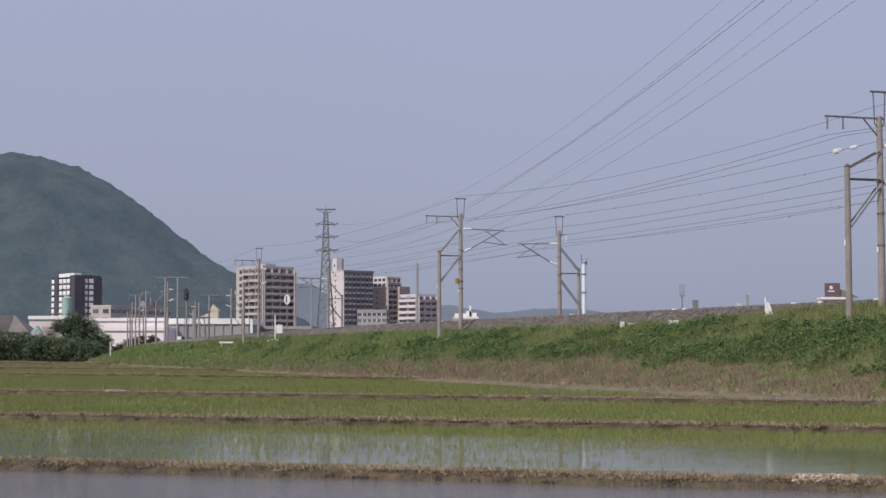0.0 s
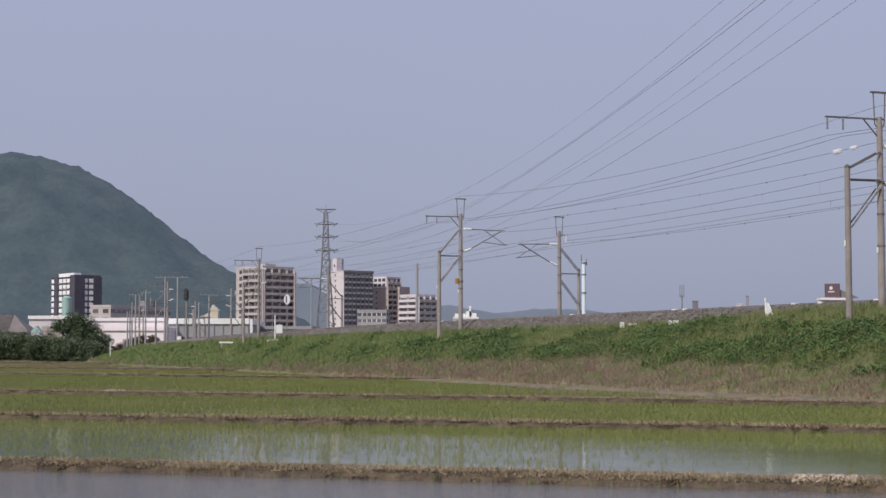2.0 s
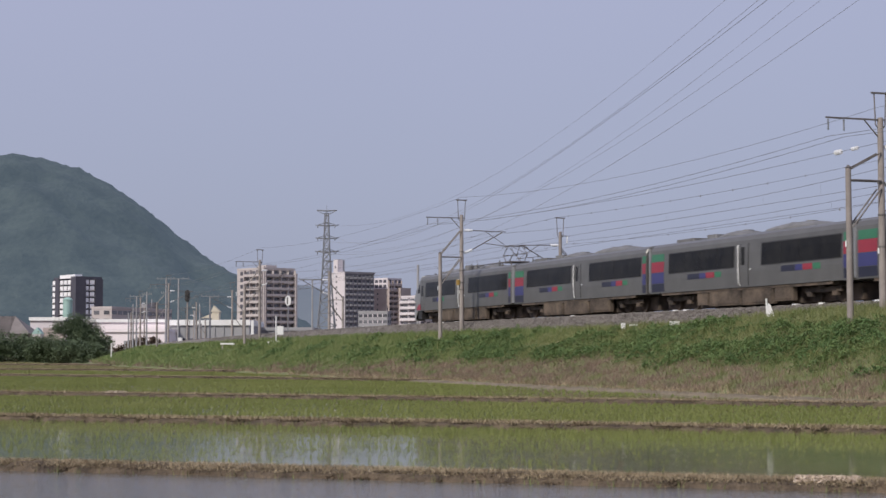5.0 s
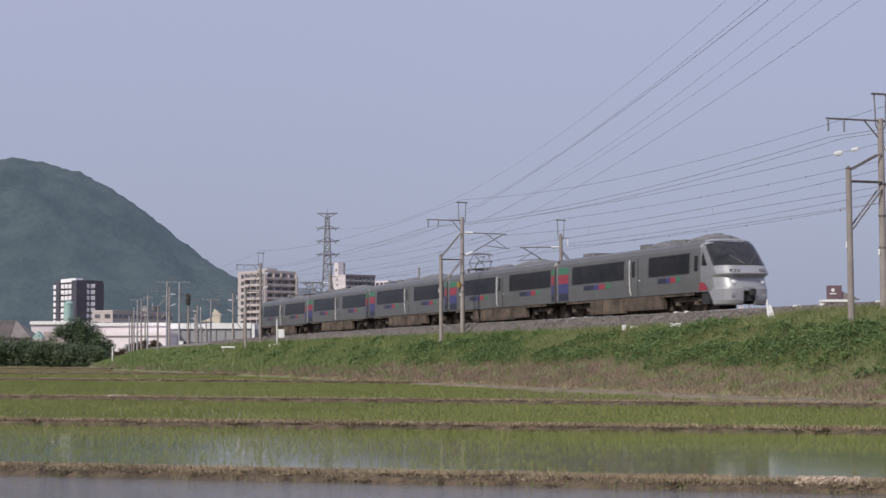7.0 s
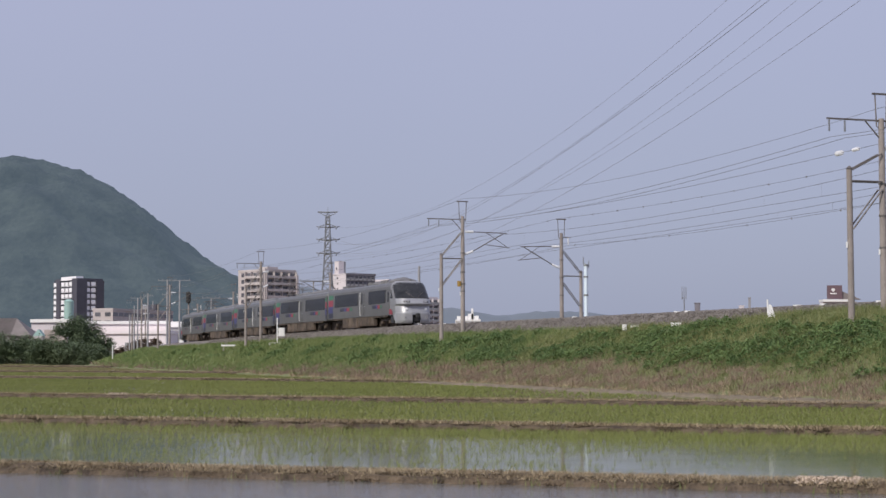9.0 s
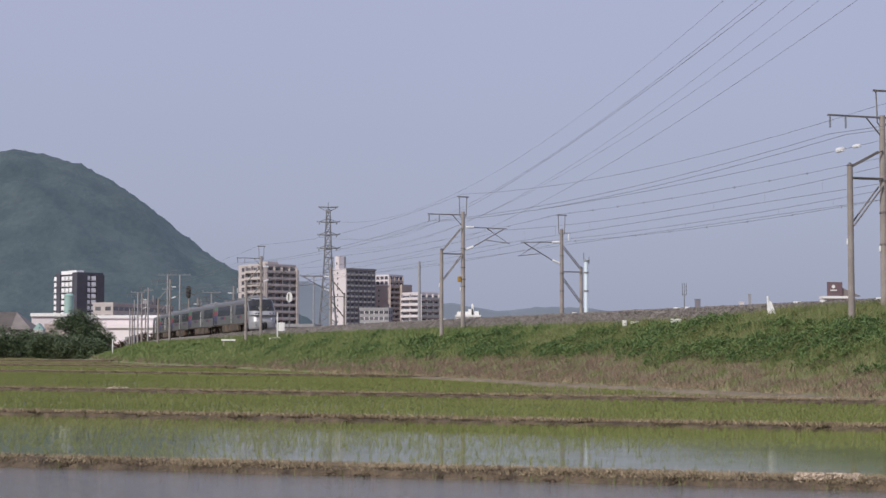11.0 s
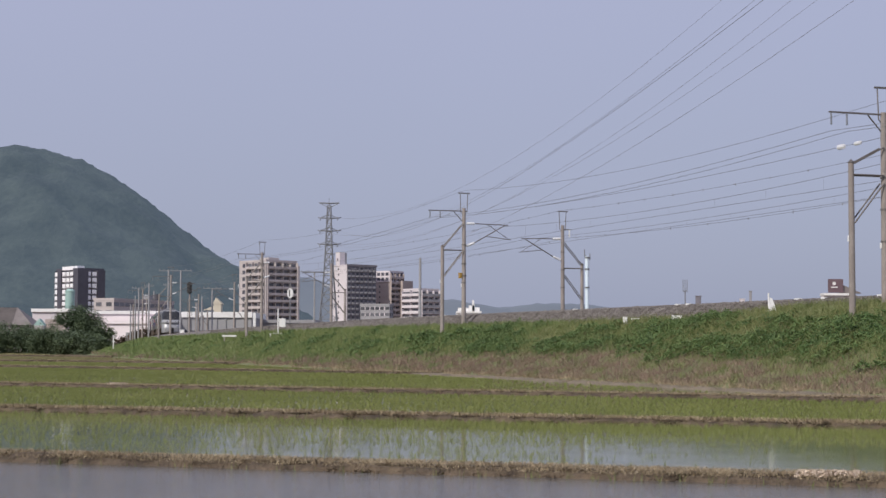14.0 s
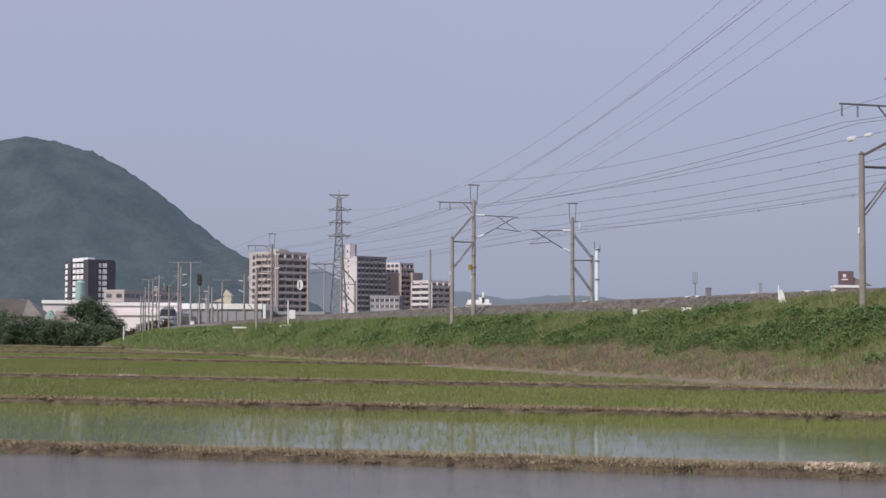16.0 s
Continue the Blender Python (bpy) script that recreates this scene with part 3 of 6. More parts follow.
# creeper with broad leaves, in heaps over the upper slope
for n, s0, s1, size in ((260000, 38, 100, 0.048), (120000, 100, 170, 0.075), (20000, 170, 300, 0.17)):
    s, p = bank_scatter(n, s0, s1, P_TOE + 1.2, 39.3)
    heap = fbm(s, p * 1.5, 10, 4, 7.0) + 0.35 * fbm(s, p, 2.4, 3, 8.0) + np.interp(p, [32, 34, 35.5, 37.6, 38.6, 39.3], [-0.9, 0.0, 0.15, 0.15, -0.3, -0.9]) + np.interp(s, [40, 60, 74, 78, 82, 89, 92, 99, 104, 125, 300], [0.45, 0.5, 0.6, 0.4, -0.1, 0.0, 0.45, 0.4, -0.1, -0.3, -0.5])
    heap = heap - 0.7 * np.clip(p - 37.5, 0, 1) * np.clip((80 - s) / 6, 0, 1)
    ok = (heap > 0.12 + RNG.normal(0, 0.12, n)) & (p > dry_line(s) - 0.2)
    s, p, heap = s[ok], p[ok], heap[ok]
    up = np.clip((heap - 0.12) * 0.5, 0.0, 0.34)
    lump = 0.26 * fbm(s, p, 1.5, 3, 9.0)
    c = track(s, p, bank_z(s, p) + np.maximum(up + lump, 0) * RNG.uniform(0.55, 1.05, len(s)) + 0.05)
    v, f = leaves(c, size)
    put("creeper", "", v, f, M_LEAF, "dense broad-leaved green creeper over the slope", "creeper")

# ballast bed with its shoulder
p_b = np.array([40.0, 40.25, 40.9, 41.5, 44.6, 47.8, 48.6, 49.4])
z_b = np.array([2.92, 3.2, 3.68, 3.77, 3.72, 3.76, 3.64, 3.1])
s_b = np.concatenate([np.arange(-200, 40, 5.0), np.arange(40, 190, 0.4), np.arange(190, 520, 3.0)])
ss, pp = np.meshgrid(s_b, p_b, indexing="ij")
zz = np.broadcast_to(z_b, ss.shape) + 0.03 * fbm(ss, pp, 1.3, 4, 4.0)
pts = track(ss, pp + 0.06 * fbm(ss, pp, 2.0, 3, 5.0), zz)
nS, nP = ss.shape
idx = np.arange(nS * nP).reshape(nS, nP)
fc = np.stack([idx[:-1, :-1], idx[:-1, 1:], idx[1:, 1:], idx[1:, :-1]], -1).reshape(-1, 4)
tagged(new("ballast_bed", sheet_mesh("ballast_bed", pts.reshape(-1, 3), fc, M_BALLAST)), "crushed brown-grey stone ballast under the rails", "ballast", kind="structure")
n = 48000
s = np.concatenate([RNG.uniform(45, 130, n), RNG.uniform(130, 200, n // 4)])
p = RNG.uniform(39.75, 41.6, len(s))
c = track(s, p, np.interp(p, [39.7, 40.25, 40.9, 41.5], [2.92, 3.22, 3.70, 3.79]) + 0.03 * fbm(s, p, 1.3, 4, 4.0) + RNG.uniform(-0.02, 0.035, len(s)))
r = RNG.uniform(0.022, 0.05, len(s))
oct_v = np.array([(1, 0, 0), (0, 1, 0), (-1, 0, 0), (0, -1, 0), (0, 0, 0.8), (0, 0, -0.8)], float)
oct_f = np.array([(0, 1, 4), (1, 2, 4), (2, 3, 4), (3, 0, 4), (1, 0, 5), (2, 1, 5), (3, 2, 5), (0, 3, 5)])
v = c[:, None, :] + oct_v[None] * r[:, None, None] + RNG.normal(0, 0.014, (len(s), 6, 3))
f = oct_f[None] + 6 * np.arange(len(s))[:, None, None]
put("ballast_stones", "", v.reshape(-1, 3), f.reshape(-1, 3), M_BALLAST, "loose brown-grey ballast stones on the bed's shoulder", "stones")

# rails and sleepers
rail_prof = [(-0.065, -0.15), (0.065, -0.15), (0.065, -0.13), (0.012, -0.11), (0.012, -0.04), (0.034, -0.03), (0.034, 0.0), (-0.034, 0.0), (-0.034, -0.03), (-0.012, -0.04), (-0.012, -0.11), (-0.065, -0.13)]
for mid in (P_NEAR, P_FAR):
    for side in (-0.5335, 0.5335):
        g = Geo()
        sr = np.concatenate([np.arange(-200, 170, 10.0), np.arange(170, 520, 5.0)])
        g.grid([[tuple(q) for q in track(sr, mid + side + dx, RAIL + dz)] for dx, dz in rail_prof + rail_prof[:1]])
        tagged(part("rail", g, M_RAIL), "rusty-brown steel running rail on concrete sleepers", "rail", "rails of the two tracks")
    g = Geo()
    for sl in np.arange(-60, 330, 0.7):
        g.box((-0.12, -1.0, -0.32), (0.12, 1.0, -0.14), frame_at(sl, mid, RAIL), 0.02)
    tagged(part("sleepers", g, M_SLEEPER), "grey concrete sleepers sunk in the ballast", "sleepers", kind="stuff")

# ---------------------------------------------------------------- catenary masts and wires
S_NEAR = (-41.0, 9.0, 58.8, 108.5, 168.0, 228.0, 288.0, 348.0)
S_FARSIDE = (-36.0, 14.0, 64.0, 114.2, 177.0, 236.0, 296.0, 356.0)


def insulator(parent, a, b, r=0.075, material=M_PORC, label="white porcelain insulator"):
    g = Geo()
    a, b = Vector(a), Vector(b)
    g.tube(a, b, r * 0.55, r * 0.55, 8)
    for k in range(5):
        c = a.lerp(b, (k + 0.5) / 5)
        w = (b - a).normalized() * 0.022
        g.tube(c - w, c + w, r, r, 10)
    return part("insulator", g, material, parent, label)


# truss between mast and prop: prop top, upper brace, bar, lower brace, pole top, bracket
TRUSS_NEAR = (4.5, (4.45, 6.05), 4.25, (2.4, 4.15), 7.15, 6.05)
TRUSS_CLOSEST = (5.2, (5.15, 5.85), 4.7, (2.75, 4.4), 7.3, 6.05)
TRUSS_FAR = (3.75, (3.7, 5.3), 3.45, (1.2, 2.95), 6.6, 5.55)


def braced_mast(m, near, truss):
    """A concrete mast with a lower prop, trussed together; y points to the fields, z = 0 is rail level."""
    mast = empty("catenary_mast", m, "brown-grey concrete catenary mast trussed to a shorter prop", "catenary mast", "masts along the railway")
    o = 1 if near else -1                    # side on which the prop stands
    prop_top, upper, bar, lower, top, hang = truss
    arm_z = top - (0.12 if truss is TRUSS_CLOSEST else 0.25)
    g = Geo()
    g.tube((0, 0, -1.4), (0, 0, top), 0.16, 0.12, 14)
    pole = part("pole", g, M_POLE, mast, "tapered concrete pole")
    for z in (2.0, 3.3, 4.6):
        b = Geo()
        b.tube((0, 0, z), (0, 0, z + 0.07), 0.165, 0.165, 14)
        part("steel_band", b, M_STEEL, pole)
    g = Geo()
    g.tube((0, o * 1.55, -2.4), (0, o * 1.55, prop_top), 0.14, 0.115, 14)
    prop = part("prop", g, M_POLE, mast, "shorter concrete prop")
    b = Geo()
    b.tube((0, o * 1.55, prop_top), (0, o * 1.55, prop_top + 0.12), 0.15, 0.03, 10)
    part("cap", b, M_STEEL, prop)
    for y0, z0, y1, z1 in ((1.5, upper[0], 0.1, upper[1]), (1.5, bar, 0.1, bar), (1.5, lower[0], 0.1, lower[1])):
        for dx in (-0.16, 0.16):
            g = Geo()
            g.tube((dx, o * y0, z0), (dx, o * y1, z1), 0.035, 0.035, 6)
            part("brace", g, M_STEEL, mast)
    # hoop on the mast's head
    for dy in (-0.28, 0.28):
        g = Geo()
        g.tube((0, dy * 0.3, top - 0.45), (0, dy * 0.8, top - 0.3), 0.022, 0.022, 6)
        g.tube((0, dy * 0.8, top - 0.3), (0, dy, top + 1.02), 0.028, 0.028, 6)
        part("head_rod", g, M_STEEL, mast)
    g = Geo()
    g.box((-0.05, -0.40, top + 0.98), (0.05, 0.40, top + 1.05))
    part("head_bar", g, M_STEEL, mast)
    if near:
        g = Geo()
        g.box((-0.04, -0.2, arm_z), (0.04, 2.55, arm_z + 0.065))
        arm = part("feeder_arm", g, M_STEEL, mast)
        g = Geo()
        g.tube((0, 0.75, arm_z), (0, 0.1, arm_z - 0.68), 0.03, 0.03, 6)
        part("strut", g, M_STEEL, arm)
        for y in (2.45, 1.72):
            insulator(arm, (0, y, arm_z - 0.02), (0, y, arm_z - 0.48), 0.045, M_GALV, "small grey hanging insulator")
        g = Geo()
        g.box((-0.05, 0.17, 1.75), (0.05, 0.19, 1.98))
        part("plate", g, M_WHITE, mast, "small white plate")
        g = Geo()
        g.box((-0.05, 1.70, 2.0), (0.05, 1.715, 2.24))
        part("plate", g, M_WHITE, prop, "small white plate")
    # hinged bracket that holds the wires over the track
    d = -1 if near else 1
    reach = 2.95
    br = Geo()
    br.tube((0, d * 0.75, hang + 0.05), (0, d * (reach + 0.3), hang), 0.032, 0.032, 6)
    br.tube((0, d * 0.7, hang - 1.3), (0, d * reach, hang - 0.05), 0.038, 0.038, 6)
    br.tube((0, d * 1.6, hang - 0.8), (0, d * (reach + 0.5), hang - 1.0), 0.026, 0.026, 6)
    br.tube((0, d * 1.75, hang), (0, d * (reach + 0.3), hang - 0.95), 0.022, 0.022, 6)
    bracket = part("bracket", br, M_STEEL, mast, "hinged steel bracket over the track")
    insulator(bracket, (0, d * 0.18, hang + 0.05), (0, d * 0.78, hang + 0.05), 0.1)
    insulator(bracket, (0, d * 0.18, hang - 1.5), (0, d * 0.76, hang - 1.27), 0.1)
    if not near:
        g = Geo()
        g.tube((0, -0.1, 6.3), (0, -0.75, 6.3), 0.025, 0.025, 6)
        part("side_arm", g, M_STEEL, mast)
        insulator(mast, (0, -0.55, 6.3), (0, -0.55, 5.75), 0.06)
    return mast


near_mast = braced_mast(frame_at(S_NEAR[0], 39.7, RAIL), True, TRUSS_NEAR)
braced_mast(frame_at(58.8, 39.7, RAIL), True, TRUSS_CLOSEST)
for s in S_NEAR[1:2] + S_NEAR[3:]:
    copy_thing(near_mast, frame_at(s, 39.7, RAIL + grade(s)))
sb = empty("switch_box", frame_at(108.5, 39.7, RAIL), "small dull-yellow box strapped to a concrete mast", "switch box")
g = Geo()
g.box((-0.13, 0.17, 2.35), (0.13, 0.36, 2.72), None, 0.02)
part("box", g, M_YELLOW, sb)
g = Geo()
g.tube((0, 0, 2.5), (0, 0, 2.56), 0.2, 0.2, 12)
part("strap", g, M_STEEL, sb)
far_mast = braced_mast(frame_at(S_FARSIDE[0], 49.5, RAIL), False, TRUSS_FAR)
for s in S_FARSIDE[1:]:
    copy_thing(far_mast, frame_at(s, 49.5, RAIL + grade(s)))


def strung(name, label, stations, p, z, sag, r, dots=0.0, droppers=None, drop={}):
    """A wire from mast to mast, hanging by sag."""
    g = Geo()
    n = 14
    run = []
    for a, b in zip(stations, stations[1:]):
        q = np.linspace(0, 1, n)[:-1]
        lower = drop.get(a, 0.0) * (1 - q) + drop.get(b, 0.0) * q
        run += [tuple(x) for x in track(a + (b - a) * q, p, RAIL + grade(a + (b - a) * q) + z - lower - sag * 4 * q * (1 - q))]
    g.line(run, r, 4)
    w = tagged(part(name, g, M_WIRE), label, "wire", "wires along the railway")
    if dots:
        d = Geo()
        for s in np.arange(stations[0] + 4, stations[-1], dots):
            k = [(a, b) for a, b in zip(stations, stations[1:]) if a <= s < b][0]
            q = (s - k[0]) / (k[1] - k[0])
            a = tp(s, p, RAIL + grade(s) + z - sag * 4 * q * (1 - q))
            d.tube(a + Vector((0, 0, -0.07)), a + Vector((0, 0, 0.05)), 0.026, 0.026, 6)
        tagged(part("clamp", d, M_WIRE, w, "dark clamps on the wire"), kind="stuff")
    if droppers:
        d = Geo()
        for a, b in zip(stations, stations[1:]):
            for q in np.linspace(0.08, 0.92, 9):
                at = a + (b - a) * q
                lo = tp(at, p, RAIL + grade(at) + droppers)
                d.tube(lo, tp(at, p, RAIL + grade(at) + z - sag * 4 * q * (1 - q)), 0.004, 0.004, 3)
        tagged(part("dropper", d, M_WIRE, w), kind="stuff")


WIRE = 0.0105
strung("feeder_wire", "thin dark feeder wire slung between mast arms", S_NEAR, 37.25, 6.45, 0.55, WIRE)
strung("feeder_wire", "thin dark feeder wire slung between mast arms", S_NEAR, 37.98, 6.45, 0.6, WIRE)
strung("ground_wire", "thin dark wire over the mast heads", S_NEAR, 39.7, 8.36, 0.75, 0.0095, drop={58.8: 0.6})
strung("messenger_wire", "dark messenger wire above the near track", S_NEAR, P_NEAR - 0.1, 5.95, 0.55, WIRE, droppers=5.05)
strung("contact_wire", "dark contact wire above the near track", S_NEAR, P_NEAR, 5.05, 0.02, WIRE)
strung("messenger_wire", "dark messenger wire above the far track", S_FARSIDE, P_FAR, 5.5, 0.35, WIRE, droppers=4.95)
strung("contact_wire", "dark contact wire above the far track", S_FARSIDE, P_FAR + 0.1, 4.95, 0.02, WIRE)
strung("ground_wire", "thin dark wire with clamps over the far masts", S_FARSIDE, 49.2, 7.65, 0.35, WIRE, dots=4.0)
strung("feeder_wire", "thin dark wire with clamps beside the far masts", S_FARSIDE, 50.05, 5.7, 0.4, WIRE, dots=5.0)

# anchored wire with two white insulators near the closest mast
g = Geo()
q = np.linspace(0, 1, 20)
wire_pts = track(108.5 - 54 * q, 40.3 + 0.2 * q, RAIL + 6.7 - 0.1 * q - 0.4 * 4 * q * (1 - q))
g.line([tuple(x) for x in wire_pts], WIRE, 4)
aw = tagged(part("anchor_wire", g, M_WIRE), "dark anchored wire with two large white insulators", "wire", "wires along the railway")
for k, r in ((0.8365, 0.115), (0.860, 0.085)):
    a, b = (Vector(track(108.5 - 54 * t, 40.3 + 0.2 * t, RAIL + 6.7 - 0.1 * t - 0.4 * 4 * t * (1 - t))) for t in (k, k + 0.008))
    insulator(aw, a, b, r)

# ---------------------------------------------------------------- the train
PITCH, SPEED = 19.85, 26.25
S_TAIL = 77.1                          # tail body corner at 7 s
HALF = 1.45
SIDE = ((HALF, 0.92), (HALF + 0.01, 1.25), (HALF + 0.02, 1.65), (HALF + 0.01, 2.15), (HALF, 2.6), (HALF - 0.05, 3.2), (HALF - 0.16, 3.42), (HALF - 0.42, 3.56), (0.55, 3.63))
SECTION = list(SIDE) + [(-y, z) for y, z in reversed(SIDE)]


def shell(x0, x1):
    g = Geo()
    xs = [x0, x0 + 0.06, x1 - 0.06, x1]
    rows = []
    for i, x in enumerate(xs):
        k = 0.97 if i in (0, 3) else 1.0
        rows.append([(x, y * k, z if z < 1 else 0.92 + (z - 0.92) * (0.5 + 0.5 * k)) for y, z in SECTION + SECTION[:1]])
    g.grid(rows)
    for x, flip in ((0, True), (3, False)):
        ring = rows[x][:-1]
        g.face(*(reversed(ring) if flip else ring))
    return g


def side_box(x0, x1, z0, z1, sign, out=0.015, deep=0.03):
    """A thin panel that follows the side wall."""
    g = Geo()
    def yy(z):
        return np.interp(z, [q[1] for q in SIDE[:7]], [q[0] for q in SIDE[:7]])
    cuts = [z0] + [z for z in (1.25, 1.65, 2.15, 2.6, 3.2) if z0 < z < z1] + [z1]
    o = [[(x, sign * (yy(z) + out), z) for z in cuts] for x in (x0, x1)]
    i = [[(x, sign * (yy(z) - deep), z) for z in cuts] for x in (x0, x1)]
    g.grid(o)
    g.grid(i)
    n = len(cuts) - 1
    g.face(o[0][0], o[1][0], i[1][0], i[0][0])
    g.face(o[0][n], o[1][n], i[1][n], i[0][n])
    for k in (0, 1):
        for c in range(n):
            g.face(o[k][c], o[k][c + 1], i[k][c + 1], i[k][c])
    return g


def bogie(car, x):
    g = Geo()
    for sgn in (1, -1):
        g.box((x - 1.55, sgn * 0.98 - 0.09, 0.48), (x + 1.55, sgn * 0.98 + 0.09, 0.70), None, 0.03)
        for dx in (-1.05, 1.05):
            g.box((x + dx - 0.2, sgn * 1.0 - 0.13, 0.30), (x + dx + 0.2, sgn * 1.0 + 0.13, 0.62), None, 0.04)
        g.tube((x, sgn * 1.0, 0.66), (x, sgn * 1.0, 1.0), 0.26, 0.26, 10)
    g.box((x - 0.25, -1.0, 0.45), (x + 0.25, 1.0, 0.75))
    bg = part("bogie", g, M_BOGIE, car)
    for dx in (-1.05, 1.05):
        w = Geo()
        for sgn in (1, -1):
            w.tube((x + dx, sgn * 0.56, 0.43), (x + dx, sgn * 0.68, 0.43), 0.43, 0.43, 20)
        w.tube((x + dx, -0.56, 0.43), (x + dx, 0.56, 0.43), 0.08, 0.08, 8)
        part("wheelset", w, M_BOGIE, bg)


def pantograph(car, x):
    base = Geo()
    base.box((x - 0.9, -0.7, 3.80), (x + 0.9, 0.7, 3.88))
    for dx in (-0.8, 0.8):
        for dy in (-0.6, 0.6):
            base.tube((x + dx, dy, 3.58), (x + dx, dy, 3.82), 0.07, 0.05, 8)
    pg = part("pantograph", base, M_STEEL, car, "raised diamond pantograph of dark steel")
    arms = Geo()
    for dy in (-0.55, 0.55):
        for sgn in (1, -1):
            arms.tube((x + sgn * 0.3, dy, 3.9), (x + sgn * 0.95, dy * 0.9, 4.35), 0.035, 0.03, 6)
            arms.tube((x + sgn * 0.95, dy * 0.9, 4.35), (x + sgn * 0.25, dy * 0.75, 4.92), 0.026, 0.022, 6)
    for sgn in (1, -1):
        arms.tube((x + sgn * 0.95, -0.5, 4.35), (x + sgn * 0.95, 0.5, 4.35), 0.026, 0.026, 6)
        arms.tube((x + sgn * 0.95, -0.5, 4.35), (x + sgn * 0.25, 0.41, 4.92), 0.018, 0.018, 5)
    part("arms", arms, M_STEEL, pg)
    head = Geo()
    for dx in (-0.28, 0.28):
        head.line([(x + dx, -0.85, 4.78), (x + dx, -0.6, 4.94), (x + dx, 0.6, 4.94), (x + dx, 0.85, 4.78)], 0.028, 6)
    part("contact_strip", head, M_STEEL, pg)


def roof_gear(car, items):
    for kind_of, x0, x1, w, h in items:
        g = Geo()
        if kind_of == "unit":
            # a low dome, rounded along and across
            rows = []
            for k in np.linspace(0, 1, 11):
                swell = max(math.sin(math.pi * k), 0.0) ** 0.45
                rows.append([(x0 + (x1 - x0) * k, w * math.cos(a) * (0.82 + 0.18 * swell), 3.5 + (0.12 + h * swell) * math.sin(a) ** 0.7) for a in np.linspace(0.0, math.pi, 13)])
            g.grid(rows)
            g.face(*reversed(rows[0]))
            g.face(*rows[-1])
            u = part("air_conditioner", g, M_ROOF, car)
            for fx in (x0 + 0.36 * (x1 - x0), x1 - 0.36 * (x1 - x0)):
                fan = Geo()
                fan.tube((fx, 0, 3.5 + h), (fx, 0, 3.635 + h), 0.30, 0.28, 14)
                part("fan_grille", fan, M_ROOF, u)
        elif kind_of == "box":
            g.box((x0, -w, 3.55), (x1, w, 3.6 + h), None, 0.06)
            part("roof_box", g, M_ROOF, car)
        elif kind_of == "post":
            g.tube((x0, w, 3.5), (x0, w, 3.6 + h), 0.06, 0.05, 8)
            for k in range(3):
                g.tube((x0, w, 3.62 + h * 0.25 * k), (x0, w, 3.66 + h * 0.25 * k), 0.11, 0.11, 8)
            part("roof_insulator", g, M_ROOF, car)
        elif kind_of == "pipe":
            g.line([(x0, w, 3.66), (x0, w, 3.6 + h), (x1, w, 3.6 + h), (x1, w, 3.66)], 0.03, 6)
            part("roof_cable", g, M_STEEL, car)


def side_dressing(car, windows, door, panels, bars, sign, lead=1):
    for a, b in windows:
        fr = part("window_band", side_box(a - 0.06, b + 0.06, 1.90, 3.00, sign, 0.008), M_DARK, car, "black rubber window surround")
        n = max(2, round((b - a) / 1.55))
        for k in range(n):
            x0, x1 = a + (b - a) * k / n, a + (b - a) * (k + 1) / n
            part("pane", side_box(x0 + 0.012, x1 - 0.012, 1.95, 2.95, sign, 0.016, 0.0), M_GLASS, fr, "dark tinted side window")
    for a, b in door:
        d = part("door", side_box(a, b, 0.98, 3.02, sign, 0.012), M_BODY, car, "grey sliding passenger door")
        for x in (a - 0.045, b):
            part("door_seal", side_box(x, x + 0.045, 0.98, 3.04, sign, 0.014), M_DARK, d, "black door edge seal")
        wa, wb = (b - 0.44, b - 0.1) if lead > 0 else (a + 0.1, a + 0.44)
        part("door_window", side_box(wa, wb, 2.0, 2.88, sign, 0.018), M_GLASS, d)
        for x in (a - 0.22, b + 0.24):
            g = Geo()
            g.tube((x, sign * (HALF - 0.02), 1.78), (x, sign * (HALF + 0.045), 1.78), 0.045, 0.04, 8)
            part("door_lamp", g, M_LAMP, d, "small round door lamp")
        for x in (b + 0.12 if lead > 0 else a - 0.12,):
            g = Geo()
            g.line([(x, sign * (HALF + 0.02), 2.98), (x, sign * (HALF + 0.06), 2.88), (x, sign * (HALF + 0.07), 1.7), (x - 0.04 * lead, sign * (HALF + 0.07), 1.2), (x - 0.09 * lead, sign * (HALF + 0.03), 1.02)], 0.027, 6)
            part("grab_rail", g, M_WHITE, d, "white vertical grab rail")
    for a, b in panels:
        for z0, z1, m, lab in ((2.62, 3.02, M_GREEN, "green painted block"), (2.05, 2.6, M_RED, "red painted block"), (1.45, 2.03, M_BLUE, "blue painted block"), (1.0, 1.43, M_NAVY, "dark navy painted block")):
            part("colour_block", side_box(a, b, z0, z1, sign, 0.010), m, car, lab)
    for a, b in bars:
        w = b - a
        for u0, u1, m, lab in ((0.0, 0.36, M_NAVY, "navy painted bar"), (0.37, 0.55, M_BLUE, "blue painted bar"), (0.56, 0.80, M_RED, "red painted bar"), (0.82, 1.0, M_GREEN, "green painted bar")):
            # navy stands towards the lead end
            xa, xb = (b - w * u1, b - w * u0) if lead > 0 else (a + w * u0, a + w * u1)
            part("colour_bar", side_box(xa, xb, 1.52, 1.80, sign, 0.010), m, car, lab)


